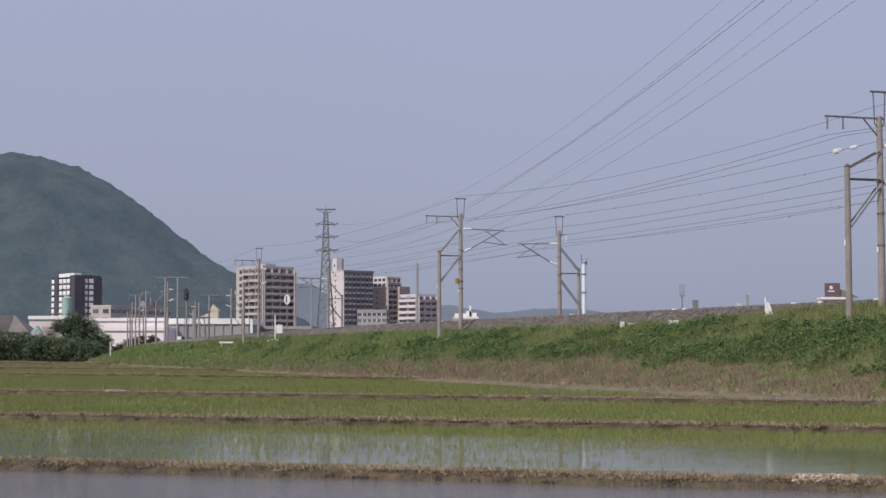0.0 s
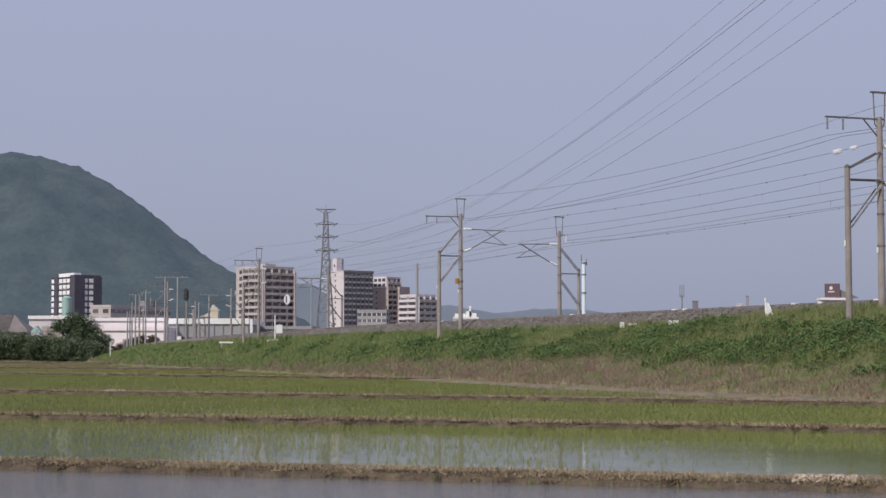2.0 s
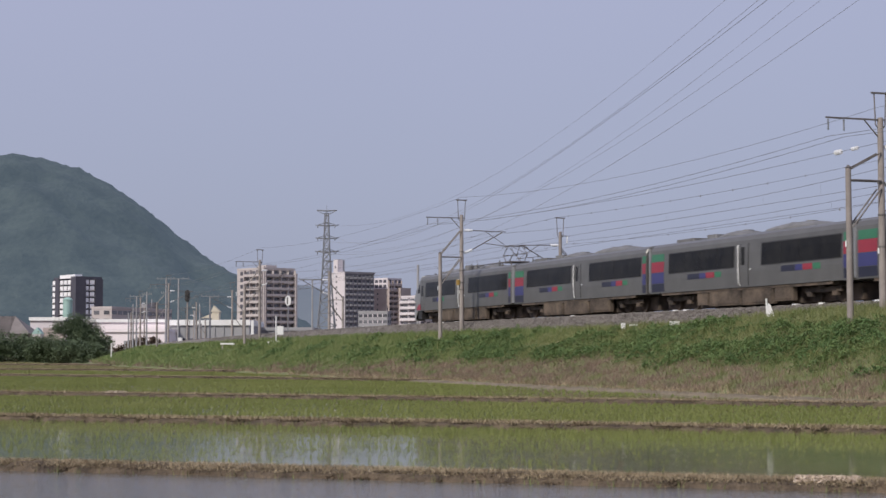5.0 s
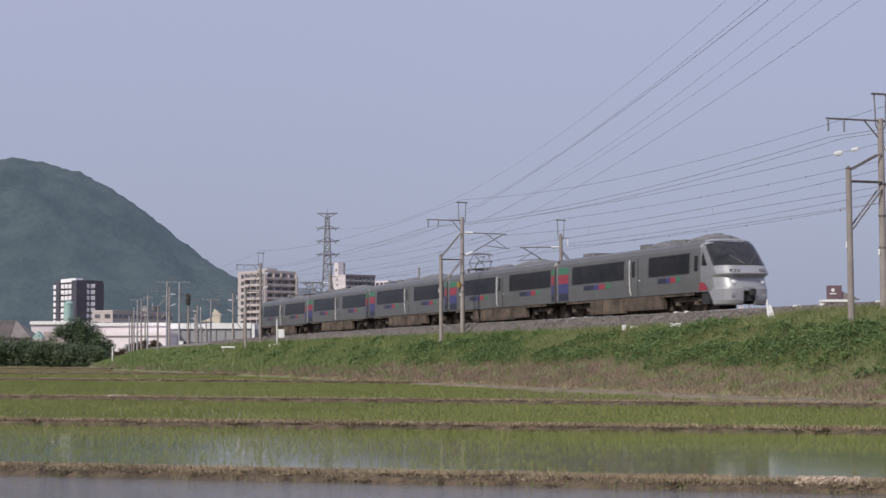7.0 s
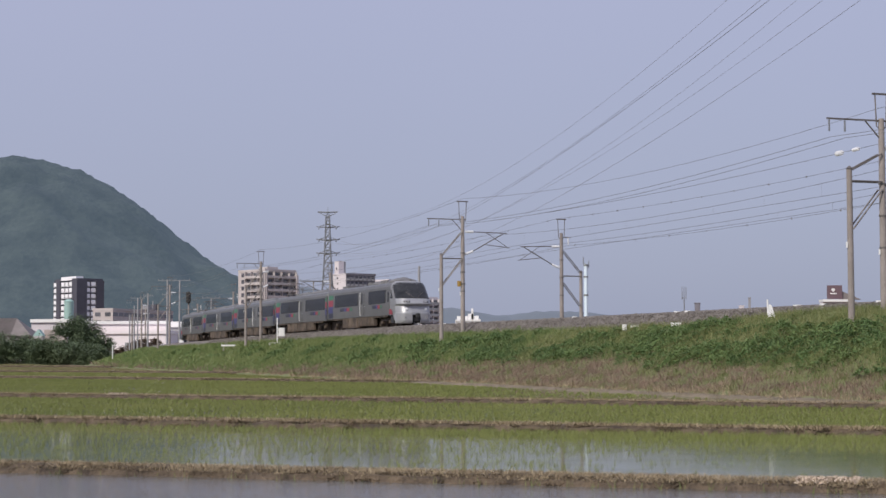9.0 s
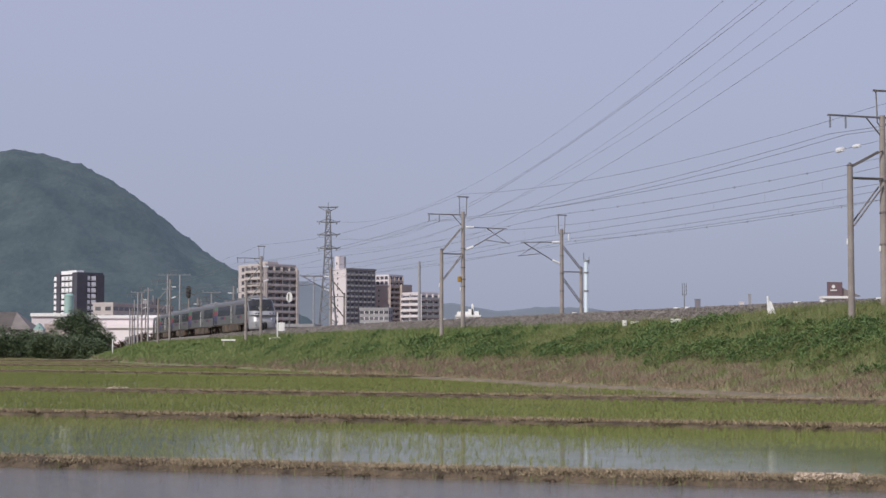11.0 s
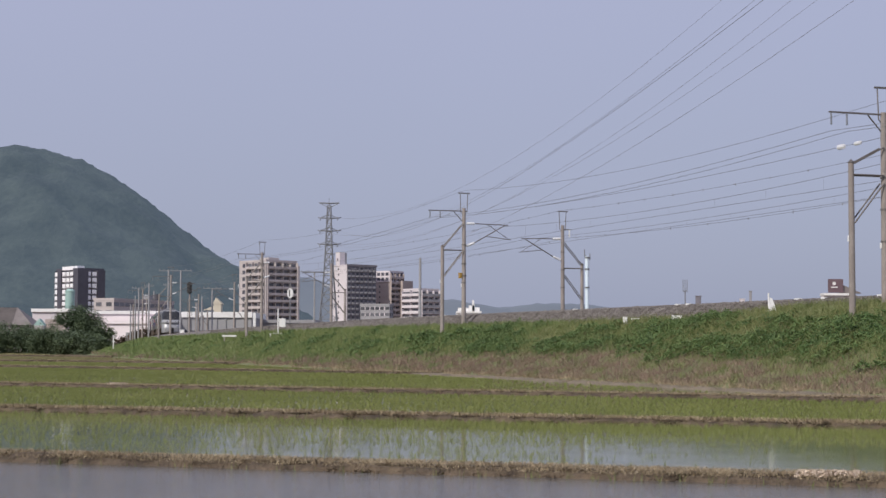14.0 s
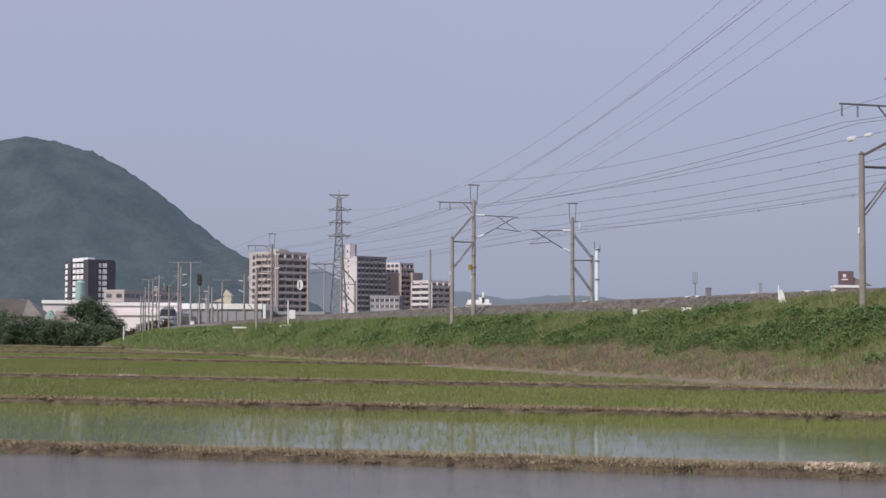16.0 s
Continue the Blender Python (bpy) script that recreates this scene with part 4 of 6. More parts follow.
def under_gear(car, x0, x1, seed):
    rr = random.Random(seed)
    x = x0
    while x < x1 - 0.5:
        w = rr.uniform(1.1, 3.8)
        b = min(x + w, x1)
        deep = rr.choice((0.06, 0.08, 0.10, 0.16))
        for sgn in (1, -1):
            g = Geo()
            g.box((x, sgn * 1.28 - 0.16, deep), (b - 0.08, sgn * 1.28 + 0.12, 0.92), None, 0.03)
            q = part("equipment_box", g, M_UNDER, car)
            if w > 1.4:
                lid = Geo()
                ys = sgn * 1.28 + (0.12 if sgn > 0 else -0.18)
                lid.box((x + 0.12, ys, deep + 0.1), (b - 0.2, ys + 0.03 if sgn > 0 else ys + 0.03, 0.84))
                part("cover", lid, M_UNDER, q)
        x = b + rr.uniform(0.03, 0.16)
    g = Geo()
    g.box((x0 - 3.6, -1.2, 0.80), (x1 + 3.6, 1.2, 0.95))
    g.box((x0, -0.9, 0.05), (x1, 0.9, 0.80))
    g.box((x0 - 4.4, -0.5, 0.08), (x1 + 4.4, 0.5, 0.8))
    part("underframe", g, M_BOGIE, car)
    for sgn in (1, -1):
        sk = Geo()
        sk.box((x0 - 3.4, sgn * 1.40 - 0.03, 0.78), (x1 + 3.4, sgn * 1.40 + 0.03, 0.95))
        part("sole_bar", sk, M_BOGIE, car)
        st = Geo()
        st.box((x0 - 3.2, sgn * 1.455 - 0.02, 0.925), (x1 + 3.2, sgn * 1.455 + 0.02, 0.975))
        part("sill_strip", st, M_BODY, car, "pale strip along the lower body edge")


def gap_boards(car, x0, x1):
    for sgn in (1, -1):
        g = Geo()
        y = sgn * 1.36
        g.box((x0, y - 0.05, 1.0), (x1, y + 0.05, 3.35), None, 0.02)
        part("gap_board", g, M_CAB, car, "pale grey board closing the gap between cars")


def middle_car(seed, panto):
    car = empty("train_car", Matrix(), "grey express railcar with dark windows and coloured blocks", "train car", "cars of the train")
    h = PITCH / 2 - 0.25
    part("body", shell(-h, h), M_BODY, car, "grey painted car body")
    L = PITCH
    def at(q):
        return h - q * L
    for sgn in (1, -1):
        side_dressing(car, [(at(0.465), at(0.115)), (at(0.945), at(0.60))], [(at(0.535), at(0.497))], [(at(0.085), at(0.012)), (-h + 0.03, -h + 0.4)], [(at(0.40), at(0.22)), (at(0.86), at(0.69))], sgn)
    for x in (-6.9, 6.9):
        bogie(car, x)
    under_gear(car, -4.9, 4.9, seed)
    roof_gear(car, [("unit", -6.2, -1.2, 1.0, 0.30), ("unit", 0.6, 3.2, 0.95, 0.26), ("box", 3.8, 4.8, 0.6, 0.22)] + ([("post", 8.6, 8.6, 0.3, 0.4), ("post", 5.4, 5.4, -0.3, 0.38), ("pipe", 5.2, 8.8, 0.5, 0.25)] if panto else [("box", 6.0, 8.0, 0.7, 0.16)]))
    if panto:
        pantograph(car, 7.0)
    g = Geo()
    g.box((h - 0.02, -0.7, 1.0), (h + 0.27, 0.7, 3.1))
    part("gangway_bellows", g, M_DARK, car)
    gap_boards(car, h + 0.01, h + 0.22)
    return car


def end_car(seed, lead):
    """An end car whose cab looks along +x."""
    car = empty("train_end_car", Matrix(), "grey express railcar with a silver raked cab and wide windscreen", "train car", "cars of the train")
    h = PITCH / 2 - 0.25
    corner = h - 0.85
    part("body", shell(-h, corner), M_BODY, car, "grey painted car body")
    # cab: the side walls run out to a bowed, raked face with a ledge over the lamps
    tip = corner + 2.58
    half_z, half_y = [q[1] for q in SIDE], [q[0] for q in SIDE]

    def half(z):
        return float(np.interp(z, half_z, half_y))

    def half_face(z):
        return float(np.interp(z, [0.9, 1.7, 3.2, 3.42, 3.52, 3.58, 3.63], [1.41, 1.44, 1.38, 1.33, 1.25, 1.12, 0.95]))

    def front(z):
        return float(np.interp(z, [0.92, 1.12, 1.40, 1.60, 1.68, 1.74, 1.80, 2.22, 2.8, 3.3, 3.5, 3.63], [tip - 0.2, tip - 0.2, tip - 0.3, tip - 0.36, tip - 0.26, tip - 0.02, tip, tip - 0.34, tip - 0.9, tip - 1.42, tip - 1.65, tip - 1.95]))

    def on_face(u, z, out=0.0):
        bow = np.interp(z, [1.8, 2.22, 3.5, 3.63], [1.0, 1.0, 0.8, 0.6])
        return (front(z) - 0.22 * u * u - (bow - 0.22) * abs(u) ** 7 + out, half_face(z) * u, z)

    levels = [0.92, 1.12, 1.36, 1.60, 1.68, 1.74, 1.80, 1.94, 2.08, 2.22, 2.5, 2.8, 3.05, 3.2, 3.32, 3.42, 3.5, 3.56, 3.63]
    g = Geo()
    for sg in (1, -1):
        rows = []
        for z in levels:
            edge = on_face(sg, z)
            rows.append([(corner + (edge[0] - corner) * k, sg * half(z) + (edge[1] - sg * half(z)) * k ** 3, z) for k in np.linspace(0, 1, 7)])
        g.grid(rows)
    # roof of the cab between the two sides
    ends = [on_face(u, levels[-1]) for u in np.linspace(-1, 1, 13)]
    g.grid([[(corner, y * 0.58, 3.63) for _, y, _ in ends], [(0.5 * (corner + x), y * 0.8, 3.65) for x, y, _ in ends], ends])
    nose = part("cab", g, M_CAB, car, "silver-grey painted cab side")
    face = Geo()
    face.grid([[on_face(math.sin(u), z) for u in np.linspace(-math.pi / 2, math.pi / 2, 33)] for z in levels])
    part("front_panel", face, M_NOSE, nose, "silver front panel with a ledge over the lamps")

    def front_patch(z0, z1, u0, u1, out, name, m, lab, parent, n=8, arch=0.0):
        """A panel laid on the face, u across from -1 to 1; arch rounds its upper corners."""
        q = Geo()
        us = np.sin(np.linspace(math.asin(u0), math.asin(u1), n))
        out_rows = []
        for k in np.linspace(0, 1, 9 if z1 - z0 > 0.5 else 3):
            out_rows.append([on_face(u, z0 + (z1 - arch * abs(u) ** 4 - z0) * k, out) for u in us])
        q.grid(out_rows)
        for row in (out_rows[0], out_rows[-1]):
            q.grid([row, [(x - 0.03 - out, y, z) for x, y, z in row]])
        for c in (0, -1):
            q.grid([[r[c] for r in out_rows], [(r[c][0] - 0.03 - out, r[c][1], r[c][2]) for r in out_rows]])
        return part(name, q, m, parent, lab)

    front_patch(2.20, 3.56, -0.998, 0.998, 0.010, "screen_surround", M_DARK, "black rubber windscreen surround", nose, 30, 0.06)
    ws = front_patch(2.25, 3.53, -0.975, 0.975, 0.022, "windscreen", M_SCREEN, "wide dark raked windscreen", nose, 30, 0.07)
    for u in (-0.33, 0.33):
        front_patch(2.27, 3.50, u - 0.006, u + 0.006, 0.028, "screen_pillar", M_DARK, "", ws, 2)
    for sg in (1, -1):
        hl = front_patch(1.86, 2.00, sg * 0.56 - 0.17, sg * 0.56 + 0.17, 0.012, "headlight", M_DARK, "dark slanted headlight recess", nose, 6)
        for du in (-0.07, 0.07):
            front_patch(1.90, 1.96, sg * 0.56 + du - 0.022, sg * 0.56 + du + 0.022, 0.02, "lens", M_LAMP, "clear headlight lens", hl, 3)
        x, y, z = on_face(sg * 0.56, 1.36)
        lamp = Geo()
        lamp.tube((x - 0.1, y, z), (x + 0.1, y, z), 0.115, 0.09, 14)
        part("marker_lamp", lamp, M_LAMP, nose, "round clear marker lamp")
        w = Geo()
        w.line([on_face(sg * 0.12, 2.26, 0.05), on_face(sg * 0.3, 2.5, 0.06), on_face(sg * 0.52, 2.72, 0.05)], 0.018, 5)
        part("wiper", w, M_STEEL, nose)
    # bumper skirt in two halves beside the coupler opening, its wings swept up behind
    for sg in (1, -1):
        rows = []
        for z in (0.20, 0.27, 0.45, 0.75, 1.02, 1.10):
            bulge = float(np.interp(z, [0.2, 0.27, 0.45, 1.02, 1.1], [-0.17, -0.05, 0.03, 0.06, 0.0]))
            row = [(tip - 0.2 + bulge - 0.22 * u * u - 0.7 * u ** 7, sg * 1.42 * u * (1 if z > 0.25 else 0.97), z) for u in (0.24, 0.4, 0.55, 0.68, 0.78, 0.85, 0.9, 0.94, 0.97, 1.0)]
            back = float(np.interp(z, [0.2, 0.45, 1.1], [0.05, 0.28, 0.85]))
            x, y, _ = row[-1]
            row += [(x - back * k, y + sg * 0.02 * k, z) for k in (0.3, 0.65, 1.0)]
            rows.append(row)
        inner = [[(x - 0.07, y * 0.965, z) for x, y, z in r] for r in rows]
        sk = Geo()
        sk.grid(rows)
        sk.grid(inner)
        for a, b in ((rows[0], inner[0]), (rows[-1], inner[-1]), ([r[0] for r in rows], [r[0] for r in inner]), ([r[-1] for r in rows], [r[-1] for r in inner])):
            sk.grid([a, b])
        bumper = part("skirt", sk, M_NOSE, nose, "silver rounded skirt below the cab")
        vent = Geo()
        vx = tip - 0.14 - 0.22 * 0.62 ** 2
        vent.box((vx - 0.05, sg * 0.88 - 0.08, 0.62), (vx + 0.02, sg * 0.88 + 0.08, 0.78), None, 0.01)
        part("vent", vent, M_FGREY, bumper, "small square grey vent")
    ap = Geo()
    ap.box((corner - 0.05, -1.36, 0.3), (corner + 0.75, 1.36, 0.96))
    ap.box((corner + 0.7, -1.2, 0.3), (tip - 0.86, 1.2, 1.0))
    part("apron", ap, M_DARK, nose, "black apron behind the skirt")
    cp = Geo()
    cp.box((tip - 0.7, -0.34, 0.4), (tip - 0.35, 0.34, 0.95))
    cp.tube((tip - 0.4, 0, 0.85), (tip + 0.12, 0, 0.85), 0.09, 0.12, 10)
    cp.box((tip + 0.05, -0.16, 0.68), (tip + 0.25, 0.16, 1.0), None, 0.04)
    part("coupler", cp, M_DARK, nose, "dark coupler in its recess")
    for sg in (1, -1):
        sw = Geo()
        y = sg * (HALF + 0.006)
        sw.face((corner + 0.12, y * 1.006, 2.25), (corner + 0.72, y * 1.004, 2.25), (corner + 0.2, y * 0.99, 3.0))
        part("cab_side_window", sw, M_GLASS, nose)
        rp = Geo()
        rp.face((corner - 0.12, y * 1.02, 0.98), (corner + 0.80, y * 1.018, 0.98), (corner + 0.66, y * 1.02, 1.2), (corner + 0.42, y * 1.021, 1.36), (corner + 0.1, y * 1.022, 1.42), (corner - 0.1, y * 1.022, 1.40))
        part("red_flash", rp, M_RED, nose, "red painted flash beside the cab")
    L = PITCH
    def at(q):
        return -h + q * L
    for sgn in (1, -1):
        side_dressing(car, *(([(at(0.035), at(0.405)), (at(0.545), at(0.87))], [(at(0.455), at(0.497))], [(at(0.004), at(0.022))], [(at(0.12), at(0.30)), (at(0.66), at(0.79))]) if lead > 0 else
                             ([(at(0.115), at(0.475)), (at(0.635), at(0.87))], [(at(0.525), at(0.565))], [(at(0.012), at(0.085))], [(at(0.20), at(0.39)), (at(0.69), at(0.82))])), sgn, lead)
        part("cab_door", side_box(at(0.892), at(0.927), 1.0, 2.95, sgn, 0.010), M_BODY, car)
        part("cab_door_window", side_box(at(0.899), at(0.919), 2.0, 2.8, sgn, 0.016), M_GLASS, car)
    for x in (-6.9, 6.6):
        bogie(car, x)
    under_gear(car, -4.9, 4.6, seed)
    roof_gear(car, [("post", 8.7, 8.7, 0.3, 0.16), ("box", 6.6, 7.3, 0.5, 0.2), ("unit", 2.6, 6.0, 1.0, 0.26), ("box", 1.0, 1.5, 0.5, 0.42), ("post", 0.5, 0.5, 0.4, 0.5), ("post", 0.1, 0.1, 0.1, 0.48), ("box", -0.7, -0.1, 0.5, 0.34), ("pipe", -5.6, 0.4, 0.45, 0.3), ("post", 2.0, 2.0, 0.3, 0.42), ("unit", -4.6, -1.6, 0.9, 0.28), ("post", -5.0, -5.0, 0.4, 0.45), ("post", -9.0, -9.0, -0.4, 0.4)]
              if lead > 0 else [("unit", 6.0, 9.2, 1.0, 0.36), ("box", 4.4, 5.9, 0.85, 0.22), ("unit", 1.6, 4.2, 1.0, 0.32), ("box", 0.5, 1.5, 0.8, 0.24), ("box", -7.5, -6.0, 0.7, 0.2), ("post", 9.0, 9.0, 0.2, 0.22)])
    g = Geo()
    g.box((-h - 0.27, -0.7, 1.0), (-h + 0.02, 0.7, 3.1))
    part("gangway_bellows", g, M_DARK, car)
    gap_boards(car, -h - 0.22, -h - 0.01)
    return car


tail_car = end_car(3, -1)
lead_car = end_car(4, 1)
pantograph(lead_car, -(PITCH / 2 - 3.1))
TRAIN = [lead_car, middle_car(5, False), middle_car(8, False), middle_car(11, True), tail_car]

# ---------------------------------------------------------------- the town
def block(name, label, corner, turn, wl, wr, floors, fh, wall, left, right, extras=(), category="apartment building", lift=0.0, skin=0.0, parts_of=None, rail=1.12):
    """A building with its nearest corner at corner; the left face runs wl metres, the right face wr metres.
    left, right: (style, bays, material of the panels) and, where the bays stop short, how far they run."""
    f = radians(turn)
    m = Matrix(((math.sin(f), -math.cos(f), 0, corner[0]), (math.cos(f), math.sin(f), 0, corner[1]), (0, 0, 1, 0), (0, 0, 0, 1)))
    b = empty(name, m, label, category, "buildings of the town")
    h = floors * fh
    g = Geo()
    g.box((0, 0, -0.2), (wr, wl, h), None)
    part("wall", g, wall, b)
    g = Geo()
    for lo, hi in (((-0.15, -0.15), (wr + 0.15, 0.15)), ((-0.15, wl - 0.15), (wr + 0.15, wl + 0.15)), ((-0.15, 0.15), (0.15, wl - 0.15)), ((wr - 0.15, 0.15), (wr + 0.15, wl - 0.15))):
        g.box((*lo, h), (*hi, h + 0.9))
    part("parapet", g, wall, b)
    for side, wide, (style, bays, panel, *run) in (("l", wl, left), ("r", wr, right)):
        if run:
            wide = run[0]
        def put_box(u0, u1, z0, z1, d0, d1, nm, material, par):
            q = Geo()
            d0, d1 = d0 + (skin if side == "r" else 0), d1 + (skin if side == "r" else 0)
            if side == "l":
                q.box((-d1, u0, z0), (-d0, u1, z1))
            else:
                q.box((u0, -d1, z0), (u1, -d0, z1))
            return part(nm, q, material, par)
        if style == "plain":
            continue
        bw = wide / bays
        for k in range(floors):
            z = k * fh
            if z < lift:
                continue
            if style == "balcony":
                put_box(0.25, wide - 0.25, z + 0.02, z + rail, 1.25, 1.4, "balcony", panel, b)
                put_box(0.25, wide - 0.25, z - 0.12, z + 0.02, 0.003, 1.4, "balcony_slab", wall, b)
                for i in range(bays):
                    w = put_box(i * bw + 0.35, (i + 1) * bw - 0.35, z + 0.35, z + 2.35, 0.004, 0.06, "window", M_WIN, b)
                for i in range(bays + 1):
                    u = min(max(i * bw, 0.2), wide - 0.2)
                    put_box(u - 0.12, u + 0.12, z + 0.02, z + fh - 0.12, 0.003, 1.24, "partition", parts_of or wall, b)
            elif style == "window":
                for i in range(bays):
                    u0, u1 = (i + 0.22) * bw, (i + 0.78) * bw
                    w = put_box(u0, u1, z + 0.9, z + 2.3, 0.004, 0.05, "window", M_WIN, b)
                    put_box(u0 - 0.1, u1 + 0.1, z + 0.78, z + 0.89, 0.003, 0.16, "sill", panel, w)
            elif style == "cells":
                # deep white balcony fronts, one to a bay, with dark gaps
                put_box(0.25, wide - 0.25, z - 0.1, z + 0.06, 0.003, 1.3, "balcony_slab", panel, b)
                for i in range(bays):
                    put_box((i + 0.06) * bw, (i + 0.82) * bw, z + 0.2, z + 2.05, 1.1, 1.3, "balcony", panel, b)
                    put_box((i + 0.3) * bw, (i + 0.62) * bw, z + 2.02, z + 2.45, 0.004, 0.06, "window", M_WIN, b)
                    put_box((i + 0.83) * bw, (i + 0.88) * bw, z + 0.06, z + fh - 0.1, 0.003, 1.2, "partition", parts_of or wall, b)
            elif style == "gallery":
                # pale balustrades set into a dark wall
                for i in range(bays):
                    u0, u1 = (i + 0.2) * bw, (i + 0.8) * bw
                    w = put_box(u0, u1, z + 1.15, z + 2.5, 0.004, 0.05, "window", M_WIN, b)
                    put_box(u0 + 0.15, u1 - 0.1, z + 0.15, z + 1.12, 0.003, 0.5, "balustrade", panel, w)
                put_box(0.3, wide - 0.1, z - 0.08, z + 0.1, 0.003, 0.55, "floor_edge", wall if side == "l" else M_FBROWN, b)
            elif style == "slit":
                put_box(wide * 0.55, wide * 0.63, z + 1.0, z + 2.1, 0.004, 0.05, "window", M_WIN, b)
            elif style == "band":
                put_box(0.2, wide - 0.2, z + 0.95, z + 2.3, 0.004, 0.06, "window", M_WIN, b)
                for i in range(1, bays):
                    put_box(i * bw - 0.2, i * bw + 0.2, z + 0.9, z + 2.35, 0.07, 0.14, "mullion", panel, b)
    for nm, lo, hi, material in extras:
        g = Geo()
        g.box(lo, hi, None)
        part(nm, g, material, b)
    return b


def px(x, dist):
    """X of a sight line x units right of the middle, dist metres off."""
    return (x - 784) / 3000 * dist


# tower with pale balconies
block("apartment_tower", "beige apartment tower with stacked balconies", (px(466, 740), 740), 45, 19.0, 17.0, 13, 2.92, M_CONC,
      ("balcony", 3, M_CONC, 13.2), ("balcony", 4, M_CONC), [("stair_tower", (1.0, 17.5, 0), (7, 20.5, 38.6), M_CONC), ("roof_room", (5, 5, 37.9), (11, 11, 40.2), M_CONC), ("corner_fin", (-1.5, -1.5, 0), (-0.9, -0.9, 39.2), M_CONC), ("end_fin", (16.2, -1.9, 0), (17.2, -0.2, 36.5), M_CONC)]
      + [("stair_opening", (-0.07, 15.0, 2.92 * k + 0.7), (-0.004, 16.9, 2.92 * k + 2.4), M_FDARK) for k in range(13)], rail=0.98)
# white-ended tower with a lift house
block("apartment_tower", "apartment tower with a white end wall and slate-grey gallery side", (px(608, 930), 930), 52, 13.5, 19.8, 15, 3.0, M_FWHITE,
      ("slit", 1, M_FWHITE), ("gallery", 7, M_FGREY),
      [("cladding", (0.3, -0.12, 0), (19.8, 0.0, 45.0), M_FBROWN), ("roof_cornice", (0.0, -0.5, 45.0), (20.2, 0.2, 46.1), M_FBROWN), ("lift_house", (0.5, 7.6, 45.0), (4.0, 11.6, 53.0), M_FWHITE), ("lift_house_side", (4.01, 7.8, 45.0), (5.4, 11.4, 52.8), M_FGREY), ("lift_house_window", (0.42, 9.2, 48.2), (0.496, 10.1, 49.6), M_FDARK)], skin=0.14)
crown_openings = []
for z in (37.9, 40.7):
    for k in range(4):
        crown_openings.append(("crown_opening", (-0.46, 0.5 + 3.05 * k, z), (-0.404, 2.7 + 3.05 * k, z + 1.7), M_FDARK))
        crown_openings.append(("crown_opening", (0.4 + 2.9 * k, -0.46, z), (2.5 + 2.9 * k, -0.404, z + 1.7), M_FDARK))
block("apartment_tower", "tan apartment tower with a pale top storey", (px(684, 950), 950), 38, 12.4, 11.5, 14, 3.0, M_FTAN,
      ("slit", 4, M_FTAN), ("balcony", 3, M_FTAN), [("crown", (-0.4, -0.4, 37.2), (11.9, 12.8, 43.4), M_FWHITE), ("annex", (8, -3.0, 0), (17, 5, 38), M_FTAN)] + crown_openings)
block("apartment_block", "white apartment block with dark balcony recesses", (px(739, 900), 900), 48, 14.2, 13.0, 10, 3.1, M_FWHITE,
      ("balcony", 2, M_FWHITE), ("balcony", 3, M_FGREY), rail=1.3)
block("office_block", "low pale office block with banded windows", (px(684, 800), 800), 25, 15.5, 4.0, 7, 2.9, M_FGREY,
      ("band", 6, M_FWHITE), ("window", 2, M_FGREY), [("roof_fin", (-0.1, 0.0, 20.3), (0.5, 0.3, 22.8), M_FDARK)])
block("apartment_tower", "dark apartment tower with bright white balcony stacks", (px(134, 820), 820), 48, 22.0, 13.5, 13, 2.9, M_FDARK,
      ("cells", 6, M_FTILE), ("cells", 3, M_FTILE, 9.4), [("dark_pier", (-1.7, 14.6, 0), (0.0, 18.2, 38.0), M_FDARK), ("dark_pier", (-1.7, -1.7, 0), (4.0, 3.0, 38.4), M_FDARK), ("dark_pier", (9.4, -1.5, 0), (13.5, 0.0, 37.6), M_FDARK), ("roof_wall", (-1.2, 3.0, 37.7), (-0.9, 14.5, 39.4), M_FTILE), ("roof_room", (4, 9, 37.6), (8, 17, 40.0), M_FTILE)], parts_of=M_FDARK)
block("office_block", "long low pinkish office block with window bands", (px(196, 600), 600), 18, 8.0, 46.0, 6, 2.85, M_CONC,
      ("window", 2, M_CONC), ("band", 12, M_CONC), [("roof_plant", (30, 2, 17.1), (33, 5, 19.6), M_FGREY), ("roof_plant", (36, 2, 17.1), (37.6, 4, 20.4), M_FDARK), ("roof_mast", (33.8, 2, 17.1), (34.1, 2.3, 21.5), M_FGREY)])

# green silo
silo = empty("silo", pose(px(118, 600), 600, 0), "pale green cylindrical silo with a domed cap", "silo")
g = Geo()
g.tube((0, 0, -0.1), (0, 0, 20.4), 1.65, 1.65, 20)
g.tube((0, 0, 20.4), (0, 0, 21.2), 1.75, 0.9, 20)
part("shell", g, M_FGREEN, silo, smooth=False)
for z in (5, 10, 15, 20):
    g = Geo()
    g.tube((0, 0, z), (0, 0, z + 0.3), 1.78, 1.78, 20)
    part("hoop", g, M_FGREEN, silo)


